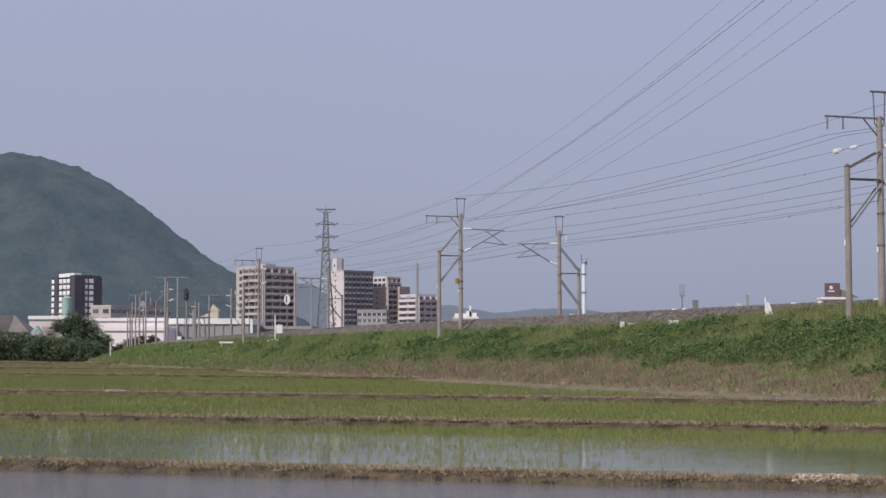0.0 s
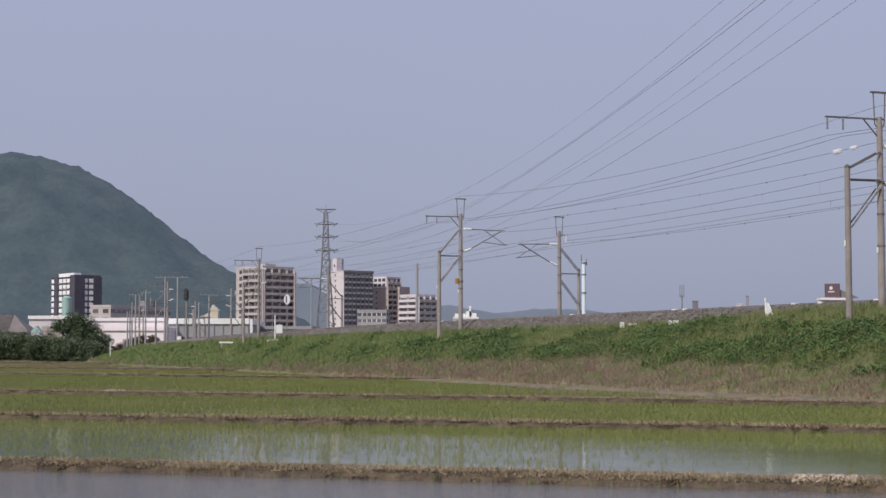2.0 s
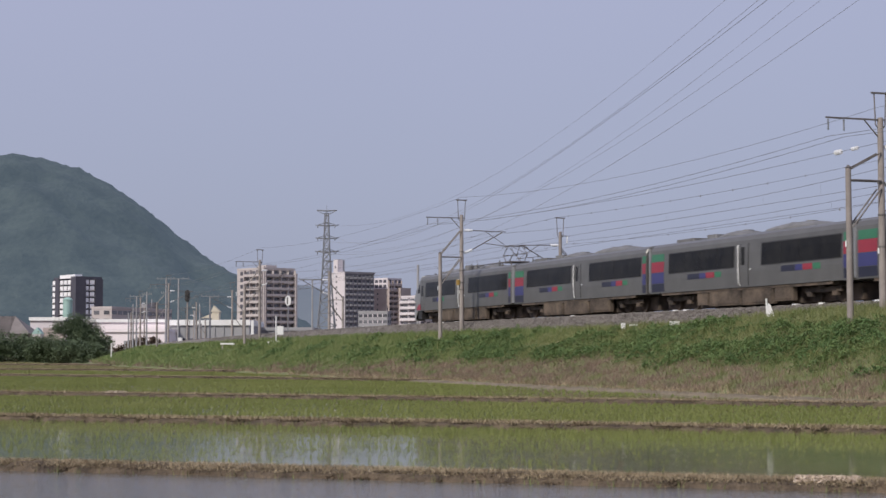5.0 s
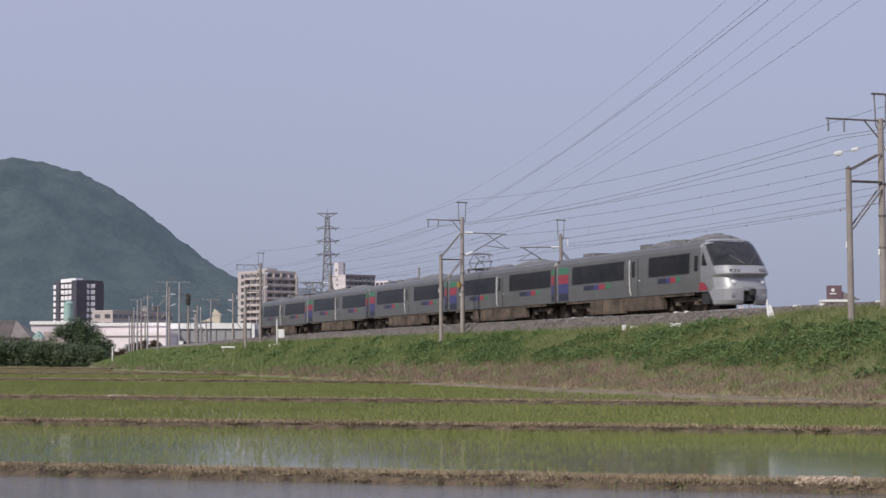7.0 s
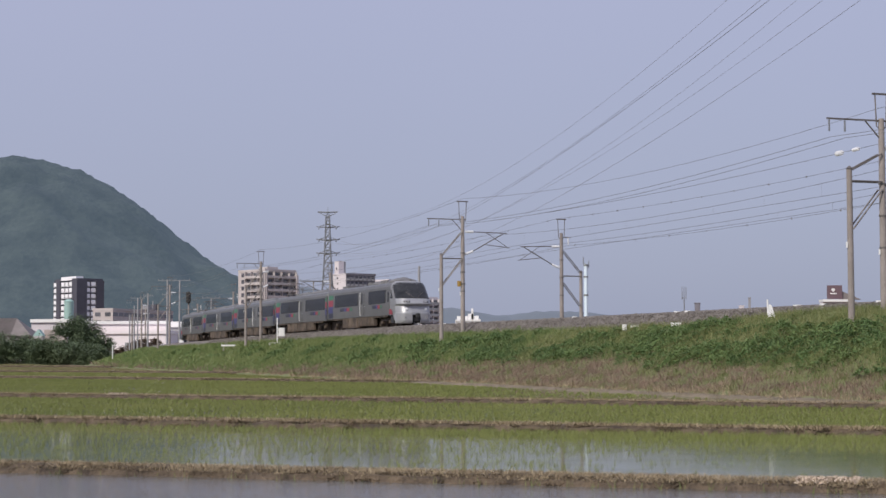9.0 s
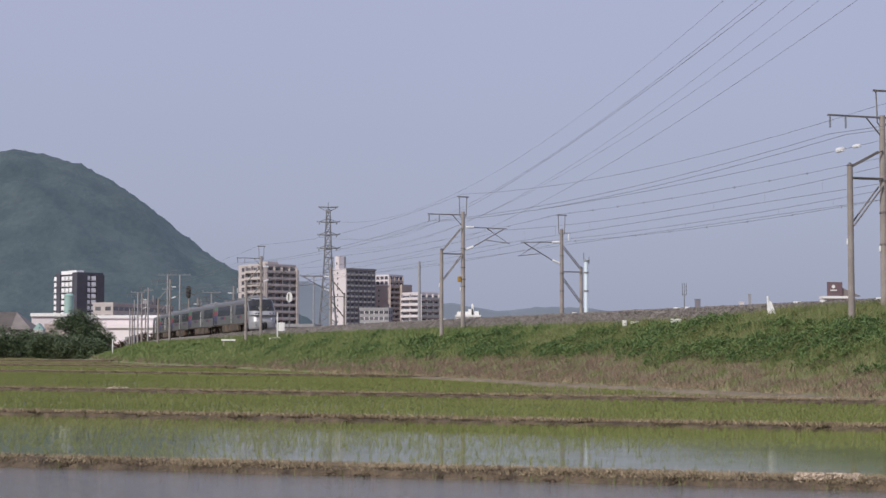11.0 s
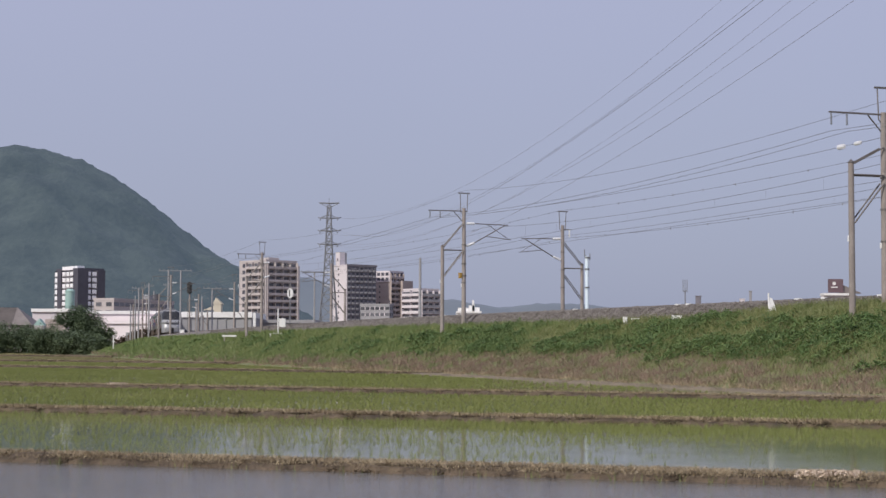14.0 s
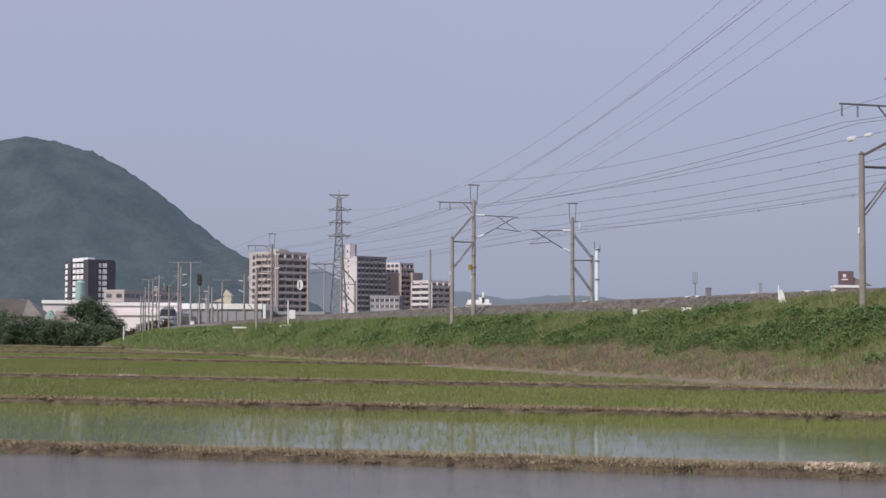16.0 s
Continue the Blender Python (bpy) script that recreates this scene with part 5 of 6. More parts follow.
def shed(name, label, x0, x1, dist, high, wall, roof, bays, doors, plain=False):
    """A long low hall across the view, with a roof edge, piers, windows and roller doors."""
    b = empty(name, pose(px(x0, dist), dist, 0), label, "hall", "buildings of the town")
    w = (x1 - x0) / 3000 * dist
    g = Geo()
    g.box((0, 0, -0.2), (w, 30, high))
    part("wall", g, wall, b)
    g = Geo()
    g.box((-0.2, -0.5, high), (w + 0.2, 30.3, high + (1.35 if wall == M_FGREY and roof == M_WHITE else 0.8)))
    part("roof_edge", g, roof, b)
    for k in range(bays):
        u = w * (k + 0.5) / bays
        if plain:
            continue
        g = Geo()
        g.box((u - w / bays * 0.36, -0.06, high * 0.42), (u + w / bays * 0.36, -0.004, high * 0.62))
        part("window", g, M_WIN, b)
        g = Geo()
        g.box((u - w / bays * 0.5, -0.22, 0), (u - w / bays * 0.5 + 0.35, -0.004, high))
        part("pier", g, wall, b)
    for u0, u1, hi, m in doors:
        g = Geo()
        g.box((w * u0, -0.14, 0), (w * u1, -0.07, hi))
        d = part("roller_door", g, m, b)
    return b


shed("warehouse", "long pale pinkish warehouse with a bright flat roof edge", 133, 292, 424, 9.2, M_PINK, M_WHITE, 6, [], True)
shed("loading_hall", "lower pale hall with roller doors before a warehouse", 184, 290, 392, 6.4, M_PINK, M_PINK, 4, [(0.02, 0.10, 4.2, M_FGREY), (0.32, 0.48, 4.4, M_FGREY), (0.66, 0.86, 4.4, M_FGREY)], True)
shed("storehouse", "small white storehouse with a brown timber front", 52, 116, 405, 9.3, M_FWHITE, M_WHITE, 3, [(0.36, 0.98, 7.6, M_FTAN)], True)
shed("station_hall", "long grey hall with a thick white roof edge and small windows", 298, 440, 410, 8.2, M_FGREY, M_WHITE, 9, [(0.02, 0.1, 4.5, M_DARK), (0.24, 0.3, 4.4, M_WHITE)])
shed("grey_hall", "low grey hall with plain panelled walls", 445, 552, 430, 7.2, M_FGREY, M_FGREY, 12, [(0.36, 0.44, 5.0, M_WHITE)], False)
shed("small_factory", "small white factory with flat roofs", 803, 846, 700, 15.0, M_WHITE, M_WHITE, 4, [])
shed("small_factory", "low white factory wing with dark windows", 858, 894, 705, 13.6, M_WHITE, M_WHITE, 4, [])
fx = empty("roof_stack", pose(px(822, 700), 702, 15.79), "white stepped plant room on a factory roof", "plant room")
for k, (a, b, h) in enumerate(((-4.0, 0.5, 1.4), (0.6, 2.9, 2.4), (2.0, 2.8, 4.6), (3.2, 5.0, 1.6))):
    g = Geo()
    g.box((a, 0, 0), (b, 3 + 0.1 * k, h))
    part("plant_housing", g, M_WHITE, fx)

# house with a maroon sign wall, beyond the embankment
shop = empty("roadside_shop", pose(px(1452, 300), 300, 0.5), "white roadside building with a maroon sign wall and eaves", "building")
g = Geo()
g.box((0, 0, -0.7), (5.2, 2.4, 10.2))
part("wall", g, M_FWHITE, shop)
g = Geo()
g.box((-0.1, -0.7, 10.2), (5.4, 2.6, 10.6))
part("eave", g, M_WHITE, shop)
g = Geo()
g.box((0.9, -0.4, 10.7), (3.4, 0.6, 13.1))
sign = part("sign_wall", g, M_MAROON, shop, "maroon sign wall")
g = Geo()
g.tube((1.8, -0.41, 12.3), (1.8, -0.46, 12.3), 0.32, 0.32, 12)
g.box((1.25, -0.46, 11.55), (2.4, -0.41, 11.75))
part("emblem", g, M_WHITE, sign, "plain white emblem")
g = Geo()
g.v += [(3.4, y, z) for y in (0.0, 2.4) for z in (10.6, 12.1)] + [(5.3, y, 11.3) for y in (0.0, 2.4)] + [(6.8, y, 10.6) for y in (0.0, 2.4)]
g.f += [(0, 1, 4, 6), (2, 7, 5, 3), (1, 3, 5, 4), (4, 5, 7, 6), (0, 6, 7, 2), (0, 2, 3, 1)]
part("roof", g, M_TILE, shop)
for k in range(4):
    g = Geo()
    g.box((0.3 + 1.3 * k, -0.05, 8.7), (1.3 + 1.3 * k, -0.004, 9.9))
    part("window", g, M_WIN, shop)
g = Geo()
g.box((-0.1, -0.5, 8.3), (5.4, -0.06, 8.65))
part("ledge", g, M_WHITE, shop)


# ---------------------------------------------------------------- lattice pylon and its lines
PYL = Vector((px(576, 450), 450, 0))


def pylon():
    t = empty("power_pylon", Matrix.Translation(PYL), "tall galvanised lattice power pylon with three pairs of arms", "power pylon")
    H = 38.7
    def half(z):
        return float(np.interp(z, [0, 22, 28, H], [2.9, 1.15, 0.85, 0.45]))
    corners = ((1, 1), (1, -1), (-1, -1), (-1, 1))
    levels = [0, 4.5, 8.5, 12, 15, 17.6, 20, 22, 24, 26, 28, 30, 32, 34, 36, H]
    for cx, cy in corners:
        g = Geo()
        for a, b in zip(levels, levels[1:]):
            g.tube((cx * half(a), cy * half(a), a), (cx * half(b), cy * half(b), b), 0.16, 0.14, 5)
        part("leg", g, M_GALV, t)
    for k in range(4):
        (ax, ay), (bx, by) = corners[k], corners[(k + 1) % 4]
        g = Geo()
        for a, b in zip(levels, levels[1:]):
            g.tube((ax * half(a), ay * half(a), a), (bx * half(b), by * half(b), b), 0.095, 0.095, 4)
            g.tube((bx * half(a), by * half(a), a), (ax * half(b), ay * half(b), b), 0.095, 0.095, 4)
            g.tube((ax * half(b), ay * half(b), b), (bx * half(b), by * half(b), b), 0.095, 0.095, 4)
        part("lattice", g, M_GALV, t)
    for z, reach in ((H + 0.6, 2.7), (35.3, 2.45), (31.9, 2.45), (28.3, 2.5)):
        for sg in (1, -1):
            g = Geo()
            for dy in (-0.4, 0.4):
                g.tube((0, dy, z), (sg * reach, 0, z + 0.15), 0.2, 0.16, 5)
                g.tube((0, dy, z + 1.0 if z < H else z - 1.2), (sg * reach, 0, z + 0.15), 0.09, 0.08, 5)
            arm = part("crossarm", g, M_GALV, t)
            if z < H:
                q = Geo()
                q.tube((sg * reach, -0.1, z + 0.1), (sg * (reach - 0.2), -1.3, z - 0.5), 0.17, 0.17, 6)
                q.tube((sg * reach, 0.1, z + 0.1), (sg * (reach + 0.55), 1.3, z + 0.35), 0.17, 0.17, 6)
                part("insulator_string", q, M_GALV, arm)
    g = Geo()
    g.tube((0, 0, H - 1), (0, 0, H + 2.0), 0.09, 0.06, 6)
    part("spike", g, M_GALV, t)
    return t


pylon()


def span(a, b, sag, r, n=60):
    a, b = Vector(a), Vector(b)
    g = Geo()
    q = np.linspace(0, 1.12, n)
    g.line([a.lerp(b, t) - Vector((0, 0, 4 * sag * t * (1 - t))) for t in q], r, 4)
    return tagged(part("power_line", g, M_LINE), "thin high-voltage conductor slung from a lattice pylon", "power line", "high-voltage conductors")


def power_lines():
    """Conductors to the next tower, off to the side of the fields."""
    for (dx, z), (bx, bz, sag) in (((2.7, 35.4), (57.2, 62.5, 14.6)), ((-2.8, 32.0), (38.4, 39.7, 11.4)), ((2.8, 32.0), (19.4, 22.7, 6.4)),
                                   ((-2.9, 28.4), (65.0, 63.8, 17.6)), ((2.9, 28.4), (61.5, 55.0, 13.0)), ((3.0, 25.0), (38.9, 32.9, 8.4))):
        span((PYL.x + dx, PYL.y, z), (bx, 100, bz), sag, 0.022)


power_lines()


# ---------------------------------------------------------------- hills
def hill(name, label, outline, dist, depth, material, rough, cell):
    """A wooded ridge: outline gives its crest as (x, height), the slope falls towards the camera and behind."""
    ox, oz = np.array([q[0] for q in outline], float), np.array([q[1] for q in outline], float)
    x = np.arange(ox[0], ox[-1] + cell, cell)
    v = np.linspace(-1, 1, max(8, int(2 * depth / cell)))
    xx, vv = np.meshgrid(x, v, indexing="ij")
    crest = np.interp(xx, ox, oz)
    shape = np.cos(np.clip(vv, -1, 1) * np.pi / 2) ** 1.15
    z = crest * shape + rough * shape ** 0.5 * (1.6 * fbm(xx, vv * depth, 160, 3, 1.1) * np.clip(np.abs(vv) * 3, 0, 1) + 0.35 * fbm(xx, vv * depth, 22, 3, 2.2)) + 0.13 * rough * RNG.normal(0, 1, xx.shape)
    y = dist + vv * depth
    pts = np.stack([xx, y, np.maximum(z, -1)], -1)
    nS, nP = xx.shape
    idx = np.arange(nS * nP).reshape(nS, nP)
    fc = np.stack([idx[:-1, :-1], idx[1:, :-1], idx[1:, 1:], idx[:-1, 1:]], -1).reshape(-1, 4)
    return tagged(new(name, sheet_mesh(name, pts.reshape(-1, 3), fc, material)), label, "hill", kind="structure")


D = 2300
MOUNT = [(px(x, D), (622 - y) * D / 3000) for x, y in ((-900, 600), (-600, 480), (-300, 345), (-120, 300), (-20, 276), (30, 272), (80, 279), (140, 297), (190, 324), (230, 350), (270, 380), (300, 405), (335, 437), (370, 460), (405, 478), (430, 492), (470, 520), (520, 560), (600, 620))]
hill("mountain_backdrop", "rounded forest-covered mountain, dark green with a bluish haze glow", MOUNT, D, 420, M_FOREST_HAZED, 8.0, 9.0)
D = 3000
hill("hill_backdrop", "lower wooded hill behind the apartment towers", [(px(x, D), (622 - y) * D / 3000) for x, y in ((380, 600), (440, 510), (500, 500), (545, 502), (600, 520), (680, 535), (760, 540), (800, 541), (850, 551), (900, 556), (930, 585), (980, 620))], D, 300, M_FAR_HAZED, 6.0, 16.0)
D = 4200
hill("far_hill_backdrop", "distant wooded hills on the horizon with a blue haze glow", [(px(x, D), (622 - y) * D / 3000) for x, y in ((700, 600), (820, 560), (890, 553), (940, 548), (985, 546), (1030, 550), (1080, 553), (1150, 562), (1250, 572), (1400, 580), (1700, 590), (2000, 610))], D, 300, M_FAR_HAZED, 6.0, 20.0)

# ---------------------------------------------------------------- plants beyond the fields
def clump(centre, radius, n, size, squash=0.75):
    """Leaves in a lumpy crown: a cloud of small tufts, thinner inside."""
    k = max(10, n // 45)
    d = RNG.normal(0, 1, (k, 3))
    d /= np.linalg.norm(d, axis=1, keepdims=True)
    tufts = centre + d * radius * RNG.uniform(0.45, 1.0, (k, 1)) * (1, 1, squash)
    pts = np.repeat(tufts, max(1, n // k), 0)
    return pts + RNG.normal(0, radius * 0.17, pts.shape)


def tree(name, x, y, high, wide, label, category, n, leaf=M_TREE):
    t = empty(name, pose(x, y, -0.1), label, category, "trees and shrubs at the field's end")
    g = Geo()
    g.tube((0, 0, 0), (0.1, 0, high * 0.5), 0.05 * high * 0.55, 0.02 * high, 8)
    for k in range(7):
        a = k * 0.9 + x
        z0 = high * (0.15 + 0.05 * k)
        g.tube((0.03, 0, z0), (math.cos(a) * wide * 0.36, math.sin(a) * wide * 0.36, z0 + high * 0.28), 0.016 * high, 0.006 * high, 6)
    part("trunk", g, M_BARK, t)
    lumps = []
    for k in range(18):
        a, r = RNG.uniform(0, 2 * np.pi), RNG.uniform(0.1, 0.72) * wide / 2
        z = high * RNG.uniform(0.12 if name == "shrub" else 0.25, 0.82) * (1 - 0.25 * r / (wide / 2))
        lumps.append(clump(np.array([r * math.cos(a), r * math.sin(a), z]), wide * RNG.uniform(0.17, 0.27), n // 18, 0.2))
    v, f = leaves(np.maximum(np.concatenate(lumps), (-99, -99, 0.1)), 0.16, droop=0.5)
    ob = new("crown", sheet_mesh("crown", v, f, leaf))
    ob.parent = t
    return t


tree("tree", px(137, 305), 305, 9.6, 9.8, "broad dark-green tree in front of a white warehouse", "tree", 24000)
tree("tree", px(170, 302), 302, 6.0, 6.0, "smaller dark-green tree beside the warehouse", "tree", 10000)
for x, hh, ww, d in ((-30, 6.4, 10, 300), (8, 5.8, 9.5, 296), (40, 5.0, 9, 298), (72, 5.0, 9, 294), (100, 4.6, 8.5, 292), (125, 4.2, 8, 290), (152, 3.8, 7.5, 288), (176, 3.0, 6, 286), (-70, 6, 9, 300)):
    tree("shrub", px(x, d), d, hh, ww, "dense dark-green shrub at the end of the paddies", "shrub", 12000)
for x, hh, ww, d in ((250, 5.9, 4.6, 300), (268, 5.4, 3.8, 304), (232, 4.6, 4.0, 296), (212, 3.6, 4.4, 292)):
    tree("shrub", px(x, d), d, hh, ww, "russet-brown shrub before a pale hall", "shrub", 5000, M_RUST)

# houses behind the shrubs
house = empty("house", pose(px(-32, 380), 380, -0.7), "low house with a grey-brown tiled gable roof", "house", "buildings of the town")
g = Geo()
g.box((-9, 0, 0.6), (10, 9, 6.9))
part("wall", g, M_CONC, house)
g = Geo()
prof = [(-0.8, 6.6), (4.5, 10.6), (9.8, 6.6)]
g.grid([[(-4.5, y, z) for y, z in prof], [(6.2, y, z) for y, z in prof]])
g.face((-4.5, -0.8, 6.6), (6.2, -0.8, 6.6), (10.6, 4.5, 6.6), (6.2, 4.5, 10.6), (-4.5, 4.5, 10.6))
g.face((6.2, -0.8, 6.62), (10.8, -0.8, 6.62), (6.2, 4.5, 10.6))
g.face((-10, -0.8, 6.62), (-4.5, -0.8, 6.62), (-4.5, 4.5, 10.6))
g.face((10.8, -0.8, 6.6), (10.8, 9.8, 6.6), (6.2, 4.5, 10.6))
part("roof", g, M_TILE, house)
hut = empty("hut", pose(px(64, 340), 340, 0), "small white hut with a green gable", "hut", "buildings of the town")
g = Geo()
g.box((-0.9, 0, -0.1), (0.9, 2, 5.4))
part("wall", g, M_FWHITE, hut)
g = Geo()
g.face((-1.1, -0.1, 5.4), (1.1, -0.1, 5.4), (0, -0.1, 6.7))
g.face((-1.1, -0.1, 5.4), (0, -0.1, 6.7), (0, 2.1, 6.7), (-1.1, 2.1, 5.4))
g.face((1.1, -0.1, 5.4), (0, -0.1, 6.7), (0, 2.1, 6.7), (1.1, 2.1, 5.4))
part("roof", g, M_FGREEN, hut)


# beige gabled tower over the station hall
gt = empty("gable_tower", pose(px(378, 432), 432, 0), "beige gabled tower with a sloping lean-to roof", "tower", "buildings of the town")
g = Geo()
g.box((-0.7, 0, -0.1), (1.1, 3, 12.0))
part("wall", g, M_CREAM, gt)
g = Geo()
g.v += [(-1.0, -0.2, 12.0), (1.5, -0.2, 12.0), (-0.2, -0.2, 13.6), (-1.0, 3.2, 12.0), (1.5, 3.2, 12.0), (-0.2, 3.2, 13.6)]
g.f += [(0, 1, 2), (5, 4, 3), (0, 2, 5, 3), (2, 1, 4, 5), (1, 0, 3, 4)]
part("roof", g, M_CREAM, gt)
g = Geo()
g.v += [(-3.6, 0.1, 10.4), (-0.7, 0.1, 10.4), (-0.7, 0.1, 11.6), (-3.6, 2.8, 10.4), (-0.7, 2.8, 10.4), (-0.7, 2.8, 11.6)]
g.f += [(0, 1, 2), (5, 4, 3), (0, 2, 5, 3), (2, 1, 4, 5), (1, 0, 3, 4)]
part("lean_to_roof", g, M_CREAM, gt)


# ---------------------------------------------------------------- poles, signals and signs along the line
def service_pole(x, y, z0, z1, r, label, arms=(), material=M_FGREY):
    t = empty("utility_pole", pose(x, y, z0), label, "utility pole", "service poles near the railway")
    h = z1 - z0
    g = Geo()
    g.tube((0, 0, 0), (0, 0, h), r, r * 0.72, 10)
    part("pole", g, material, t)
    for dz, w in arms:
        g = Geo()
        g.box((-w, -0.05, h - dz), (w, 0.05, h - dz + 0.1))
        a = part("crossarm", g, M_GALV, t)
        for u in (-0.9, -0.45, 0.45, 0.9):
            q = Geo()
            q.tube((u * w, 0, h - dz + 0.1), (u * w, 0, h - dz + 0.32), 0.06, 0.05, 6)
            part("insulator", q, M_GALV, a)
    return t


GREY_POLE = "weathered grey concrete utility pole beside the railway"
for x, d, ytop, arms in ((292, 262, 490, ((0.2, 1.5), (2.4, 0.8))), (314, 250, 491, ((0.1, 1.6),)), (258, 275, 514, ((0.5, 0.8),)), (240, 285, 522, ((0.1, 1.2),)), (226, 290, 552, ()), (234, 292, 536, ()),
                         (370, 255, 522, ((0.1, 1.4),)), (352, 262, 540, ()), (738, 155, 467, ()), (551, 260, 492, ((0.1, 2.2),)), (343, 270, 548, ())):
    service_pole(px(x, d), d, 2.4 if d > 160 else 3.0, 1.65 + (622 - ytop) * d / 3000, 0.15, GREY_POLE, arms)

# white slim mast and far antennas
mono = empty("antenna_mast", pose(px(1033.5, 175), 175, 0), "slim pale-blue steel antenna mast with collars", "antenna mast")
g = Geo()
g.tube((0, 0, -0.1), (0, 0, 10.9), 0.21, 0.2, 14)
part("shaft", g, M_SKYBLUE, mono)
for z in (7.6, 9.5, 10.7):
    g = Geo()
    g.tube((0, 0, z), (0, 0, z + 0.14), 0.27, 0.27, 14)
    part("collar", g, M_GALV, mono)
for dx, z in ((0.3, 10.5), (-0.25, 10.9)):
    g = Geo()
    g.tube((dx, 0, z), (dx, 0, z + 0.7), 0.05, 0.05, 6)
    g.tube((0, 0, z), (dx, 0, z + 0.1), 0.03, 0.03, 5)
    part("aerial", g, M_GALV, mono)
far_mast_a = empty("antenna_mast", pose(px(1207, 300), 300, 0), "thin grey antenna mast beyond the embankment", "antenna mast")
g = Geo()
g.tube((0, 0, 0), (0, 0, 11.5), 0.14, 0.10, 8)
part("shaft", g, M_GALV, far_mast_a)
for dx in (-0.35, 0.0, 0.35):
    g = Geo()
    g.tube((dx, 0, 11.2), (dx, 0, 13.4), 0.07, 0.06, 6)
    g.tube((0, 0, 11.2), (dx or 0.01, 0, 11.6), 0.05, 0.05, 5)
    part("aerial", g, M_GALV, far_mast_a)
for x, w, y, m in ((1231, 9, 534, M_FBROWN), (1323, 4, 525, M_FGREY), (1309, 8, 539, M_FWHITE)):
    d = 420
    c = empty("chimney", pose(px(x, d), d, 0), "small far chimney stack beyond the embankment", "chimney", "far chimneys")
    g = Geo()
    hw, hh = w / 6000 * d, 1.65 + (622 - y) * d / 3000
    g.box((-hw, 0, 0), (hw, 2 * hw, hh), None, hw * 0.2)
    part("stack", g, m, c)
    g = Geo()
    g.box((-hw - 0.08, -0.08, hh), (hw + 0.08, 2 * hw + 0.08, hh + 0.2))
    part("cap", g, m, c)

# colour-light signal
d = 235
sig = empty("railway_signal", pose(px(330, d), d, 2.2), "black oval railway signal head on a concrete post", "railway signal")
g = Geo()
g.tube((0, 0, 0), (0, 0, 6.6), 0.13, 0.11, 10)
part("post", g, M_POLE, sig)
g = Geo()
ringp = [(0.34 * math.cos(a), 7.3 + (0.5 if math.sin(a) > 0 else -0.5) + 0.34 * math.sin(a)) for a in np.linspace(0, 2 * math.pi, 20, endpoint=False)]
n0 = len(ringp)
g.v += [(x, -0.3, z) for x, z in ringp] + [(x, -0.12, z) for x, z in ringp]
g.f += [tuple(range(n0)), tuple(reversed(range(n0, 2 * n0)))] + [(i, n0 + i, n0 + (i + 1) % n0, (i + 1) % n0) for i in range(n0)]
head = part("signal_head", g, M_DARK, sig, "black oval signal head")
for z in (6.75, 7.3, 7.85):
    q = Geo()
    q.tube((0, -0.3, z), (0, -0.62, z), 0.15, 0.16, 10)
    part("hood", q, M_DARK, head)
g = Geo()
g.box((-0.5, -0.1, 5.6), (0.5, 0.35, 5.66))
part("platform", g, M_STEEL, sig)
g = Geo()
g.tube((-0.3, 0.2, 0), (-0.3, 0.2, 5.6), 0.03, 0.03, 5)
g.tube((0.3, 0.2, 0), (0.3, 0.2, 5.6), 0.03, 0.03, 5)
part("ladder", g, M_STEEL, sig)

# round mirror-like disc sign
d = 200
ds = empty("disc_sign", pose(px(508, d), d, 3.2), "white oval railway disc sign on a grey post", "sign")
g = Geo()
g.tube((0, 0, 0), (0, 0, 5.7), 0.06, 0.05, 8)
part("post", g, M_GALV, ds)
ringp = [(0.36 * math.cos(a), 4.55 + 0.6 * math.sin(a)) for a in np.linspace(0, 2 * math.pi, 24, endpoint=False)]
g = Geo()
n0 = 24
g.v += [(x, -0.12, z) for x, z in ringp] + [(x, -0.06, z) for x, z in ringp]
g.f += [tuple(range(n0)), tuple(reversed(range(n0, 2 * n0)))] + [(i, n0 + i, n0 + (i + 1) % n0, (i + 1) % n0) for i in range(n0)]
disc = part("disc", g, M_WHITE, ds, "white oval disc")
g = Geo()
g.box((-0.13, -0.14, 4.15), (-0.01, -0.124, 4.95))
part("bar", g, M_DARK, disc, "dark upright bar")

# trackside box on a post, white rails and markers on the bank
d = 161
tb = empty("trackside_box", pose(px(487, d), d, 2.6), "white trackside cabinet on a thin post", "trackside box")
g = Geo()
g.tube((0, 0, 0), (0, 0, 2.5), 0.06, 0.06, 8)
part("post", g, M_WHITE, tb)
g = Geo()
g.box((0.12, -0.15, 0.75), (0.72, 0.2, 1.55), None, 0.03)
part("cabinet", g, M_WHITE, tb)
g = Geo()
g.box((-0.55, -0.2, 0.02), (0.75, -0.05, 0.18))
g.box((-0.75, -0.2, -0.3), (-0.55, -0.05, 0.1))
part("cable_trough", g, M_WHITE, tb)
cb = empty("trackside_box", pose(px(318, 236), 236, 2.6), "white upright trackside cabinet beside the rails", "trackside box")
g = Geo()
g.box((-0.28, -0.2, 0.0), (0.28, 0.2, 1.15), None, 0.03)
part("cabinet", g, M_WHITE, cb)
g = Geo()
g.box((-0.33, -0.25, 1.15), (0.33, 0.25, 1.22))
part("lid", g, M_GALV, cb)
wp = empty("white_board", pose(px(445, 235), 235, 2.4), "tall narrow white board beside a mast", "board")
g = Geo()
g.box((-0.19, 0, 1.7), (0.19, 0.05, 3.7), None, 0.01)
part("panel", g, M_WHITE, wp)
g = Geo()
g.tube((0, 0.1, -0.6), (0, 0.1, 3.5), 0.05, 0.05, 6)
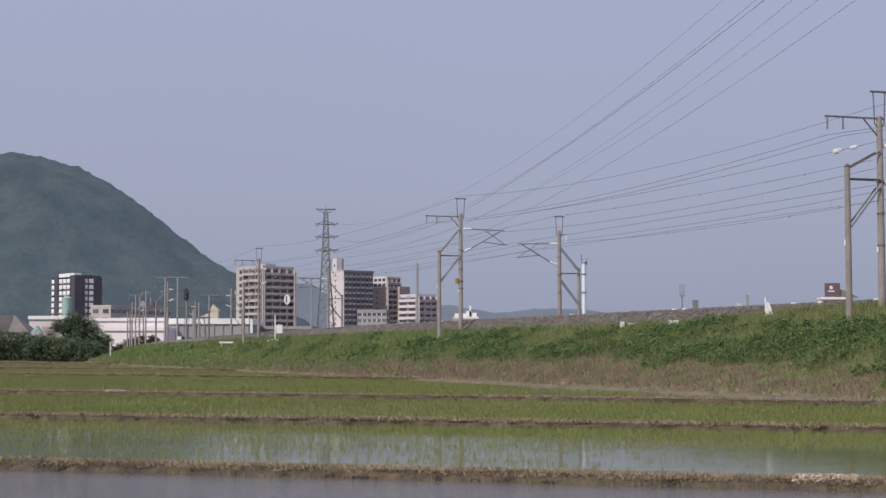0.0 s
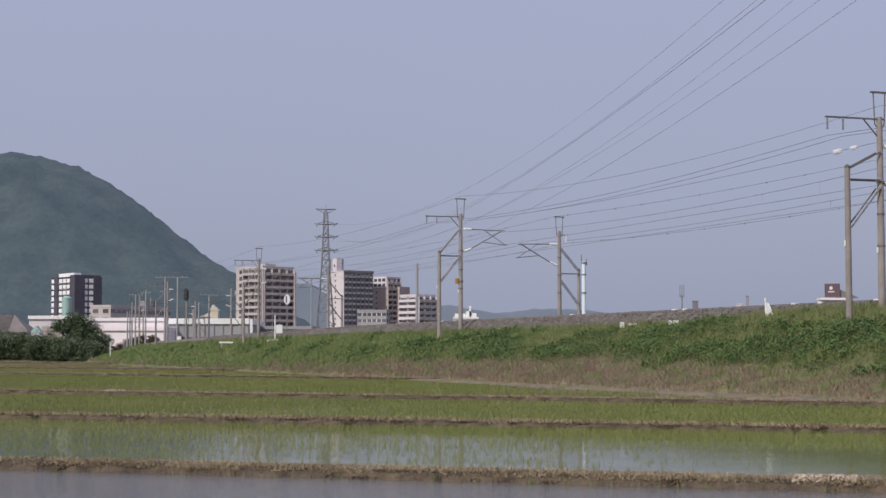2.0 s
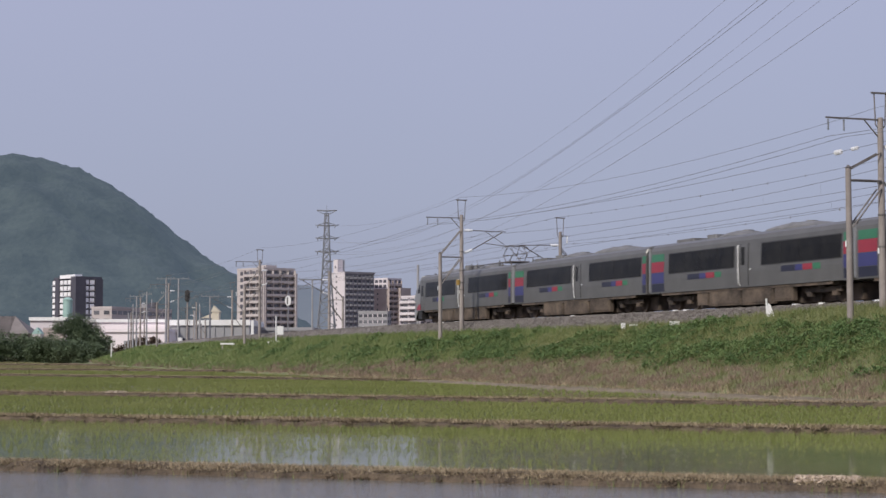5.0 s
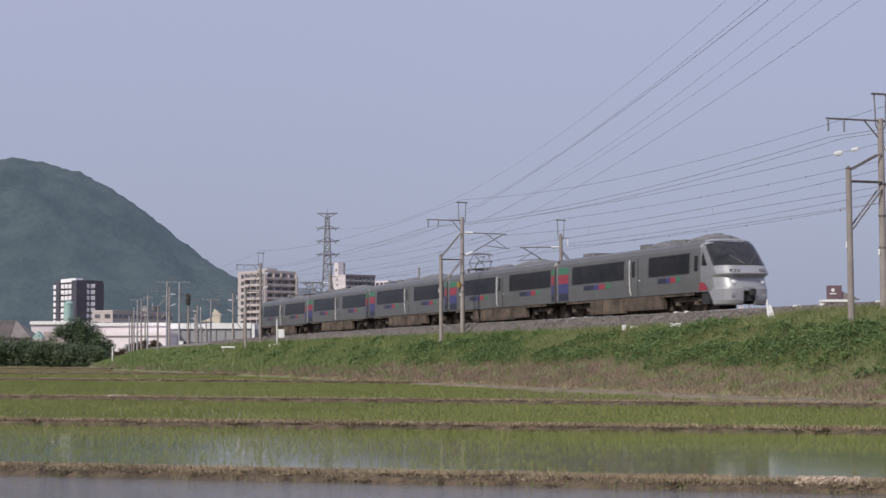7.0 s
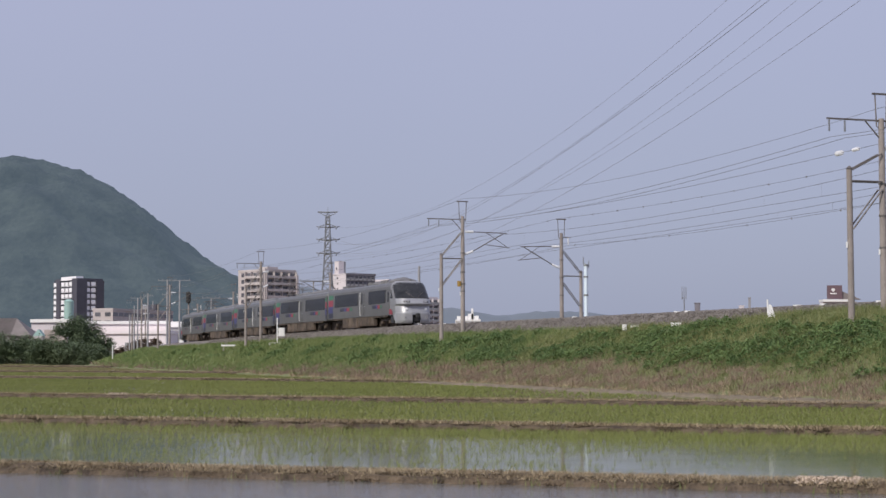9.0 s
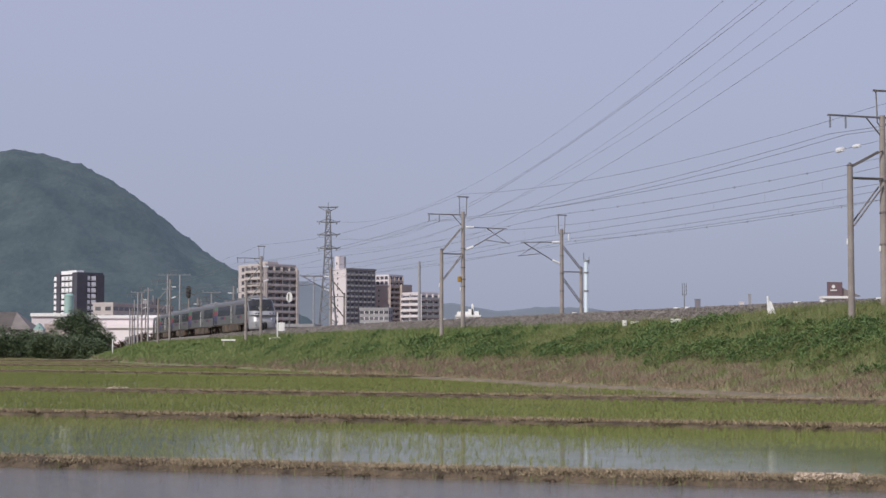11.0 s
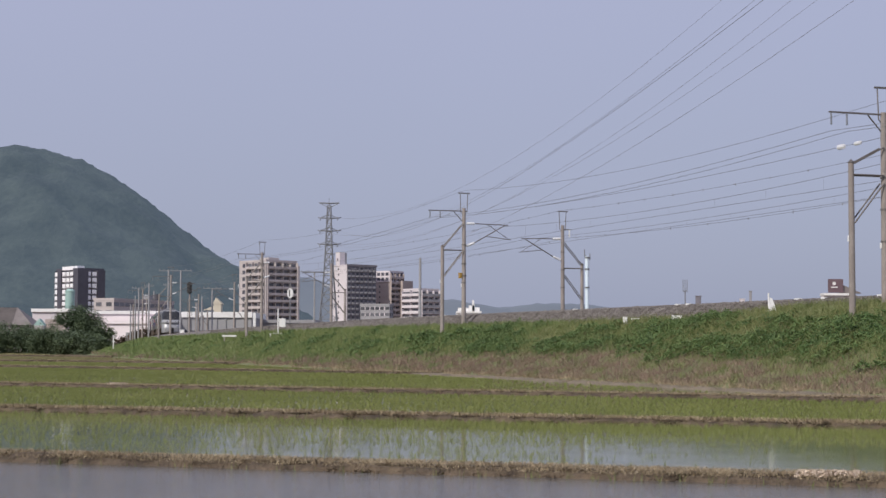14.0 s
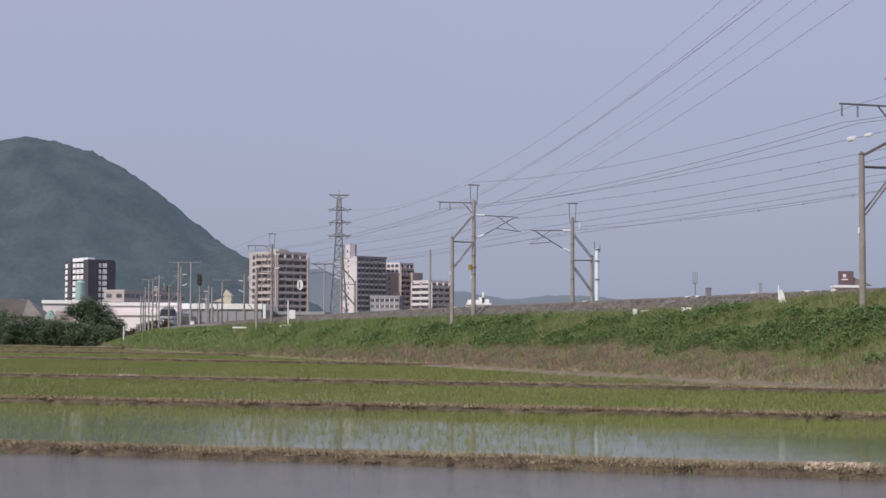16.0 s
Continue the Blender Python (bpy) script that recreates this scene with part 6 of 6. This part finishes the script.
part("post", g, M_GALV, wp)
for x, d, y, w, h in ((401, 173, 607, 1.45, 0.16), (1101, 89.8, 579, 0.22, 0.30), (1119, 89.8, 575, 0.42, 0.12), (1192, 84.9, 573, 0.5, 0.2)):
    mk = empty("marker_block", pose(px(x, d), d, 1.65 + (622 - y) * d / 3000 - 0.05), "small white concrete marker block in the grass", "marker block", "white markers on the bank")
    g = Geo()
    g.box((-w / 2, -0.1, 0), (w / 2, 0.1, h), None, 0.03)
    part("block", g, M_WHITE, mk)
    g = Geo()
    for u in (-0.35, 0.35):
        g.box((u * w - 0.05, -0.06, -0.5), (u * w + 0.05, 0.06, 0.0))
    part("foot", g, M_SLEEPER, mk)

# white cone-shaped marker near the crest
cone = empty("boundary_cone", pose(px(1358, 76.4), 76.4, 3.08), "white three-sided boundary marker in the grass", "marker")
g = Geo()
g.v += [(-0.02, 0, 0.78), (-0.17, -0.2, 0), (0.33, -0.1, 0), (0.05, 0.25, 0), (0.08, -0.02, 0.72)]
g.f += [(0, 1, 2, 4), (4, 2, 3), (3, 1, 0), (0, 4, 3), (1, 3, 2)]
part("body", g, M_WHITE, cone)
g = Geo()
g.tube((-0.06, 0.05, 0.3), (-0.08, 0.05, 0.98), 0.045, 0.04, 8)
part("stake", g, M_WHITE, cone)
# white stake at the corner of the field
st = empty("stake", pose(px(196, 250), 250, 0), "thin white stake at the field's edge", "stake")
g = Geo()
g.tube((0, 0, 0), (0, 0, 2.9), 0.08, 0.07, 8)
part("post", g, M_WHITE, st)
g = Geo()
g.tube((0, 0, 2.9), (0, 0, 3.0), 0.1, 0.1, 8)
part("cap", g, M_WHITE, st)

# pale straw laid on the nearest ridge, and a small heap on a farther one
M_STRAW = mat("bleached_straw", (0.66, 0.55, 0.45), (0.48, 0.39, 0.31), 0.9, scale=3, fine=30, island=0.5, bump=0.2)


def straw(x, y, z, length, turn, n, label):
    u = RNG.uniform(-length / 2, length / 2, n)
    keep = np.clip(RNG.normal(0, 0.13, n) + 0.05 * np.sin(u * 9), -0.25, 0.25)
    c = np.stack([u, keep, np.maximum(0.05 - 0.6 * keep ** 2, 0) * RNG.uniform(0.0, 1.2, n)], 1)
    v, f = leaves(c, 0.028, droop=0.8)
    ob = new("straw_bundle", sheet_mesh("straw_bundle", v, f, M_STRAW))
    ob.matrix_basis = pose(x, y, z, 0, 0, turn)
    return tagged(ob, label, "straw", kind="stuff")


straw(4.62, 20.55, 0.10, 0.75, -19, 1800, "pale bleached straw laid along a field ridge")
straw(5.5, 20.25, 0.10, 0.4, -19, 500, "pale bleached straw laid along a field ridge")
straw(-12.3, 63.9, 0.15, 0.7, -27, 900, "small pale heap of straw on a field ridge")

# small white blocks beside the near rail
for s, w in ((61.5, 0.5), (66.0, 0.3), (68.2, 0.45), (79.0, 0.3), (80.2, 0.35), (93.5, 0.35), (117.0, 0.3)):
    bl = empty("cable_block", frame_at(s, 41.35, RAIL - 0.12), "small white concrete block on the ballast shoulder", "block", "white blocks along the rail")
    g = Geo()
    g.box((-w / 2, -0.1, 0), (w / 2, 0.1, 0.11), None, 0.03)
    part("block", g, M_WHITE, bl)
    g = Geo()
    g.tube((-w / 2 - 0.2, 0, 0.05), (w / 2 + 0.2, 0, 0.05), 0.025, 0.025, 6)
    part("cable", g, M_DARK, bl)

# ---------------------------------------------------------------- what moves
def motions():
    corner = 0.955 * PITCH                      # tail boundary to the tail's body corner
    for k, car in enumerate(TRAIN):
        rows = []
        for i in range(33):
            t = i * 0.5
            # middle of car k, counted from the lead
            mid = S_TAIL + SPEED * (t - 7.0) - 0.45 * max(t - 9.0, 0.0) + corner - PITCH / 2 + (4 - k) * PITCH
            a, b = tp(mid - 6.9, P_NEAR, RAIL), tp(mid + 6.9, P_NEAR, RAIL)
            d = b - a
            turn = math.atan2(d.y, d.x) + (math.pi if k == 4 else 0)
            rows.append((t, Matrix.Translation((a + b) / 2) @ Matrix.Rotation(turn, 4, "Z")))
        walk(car, rows)


motions()
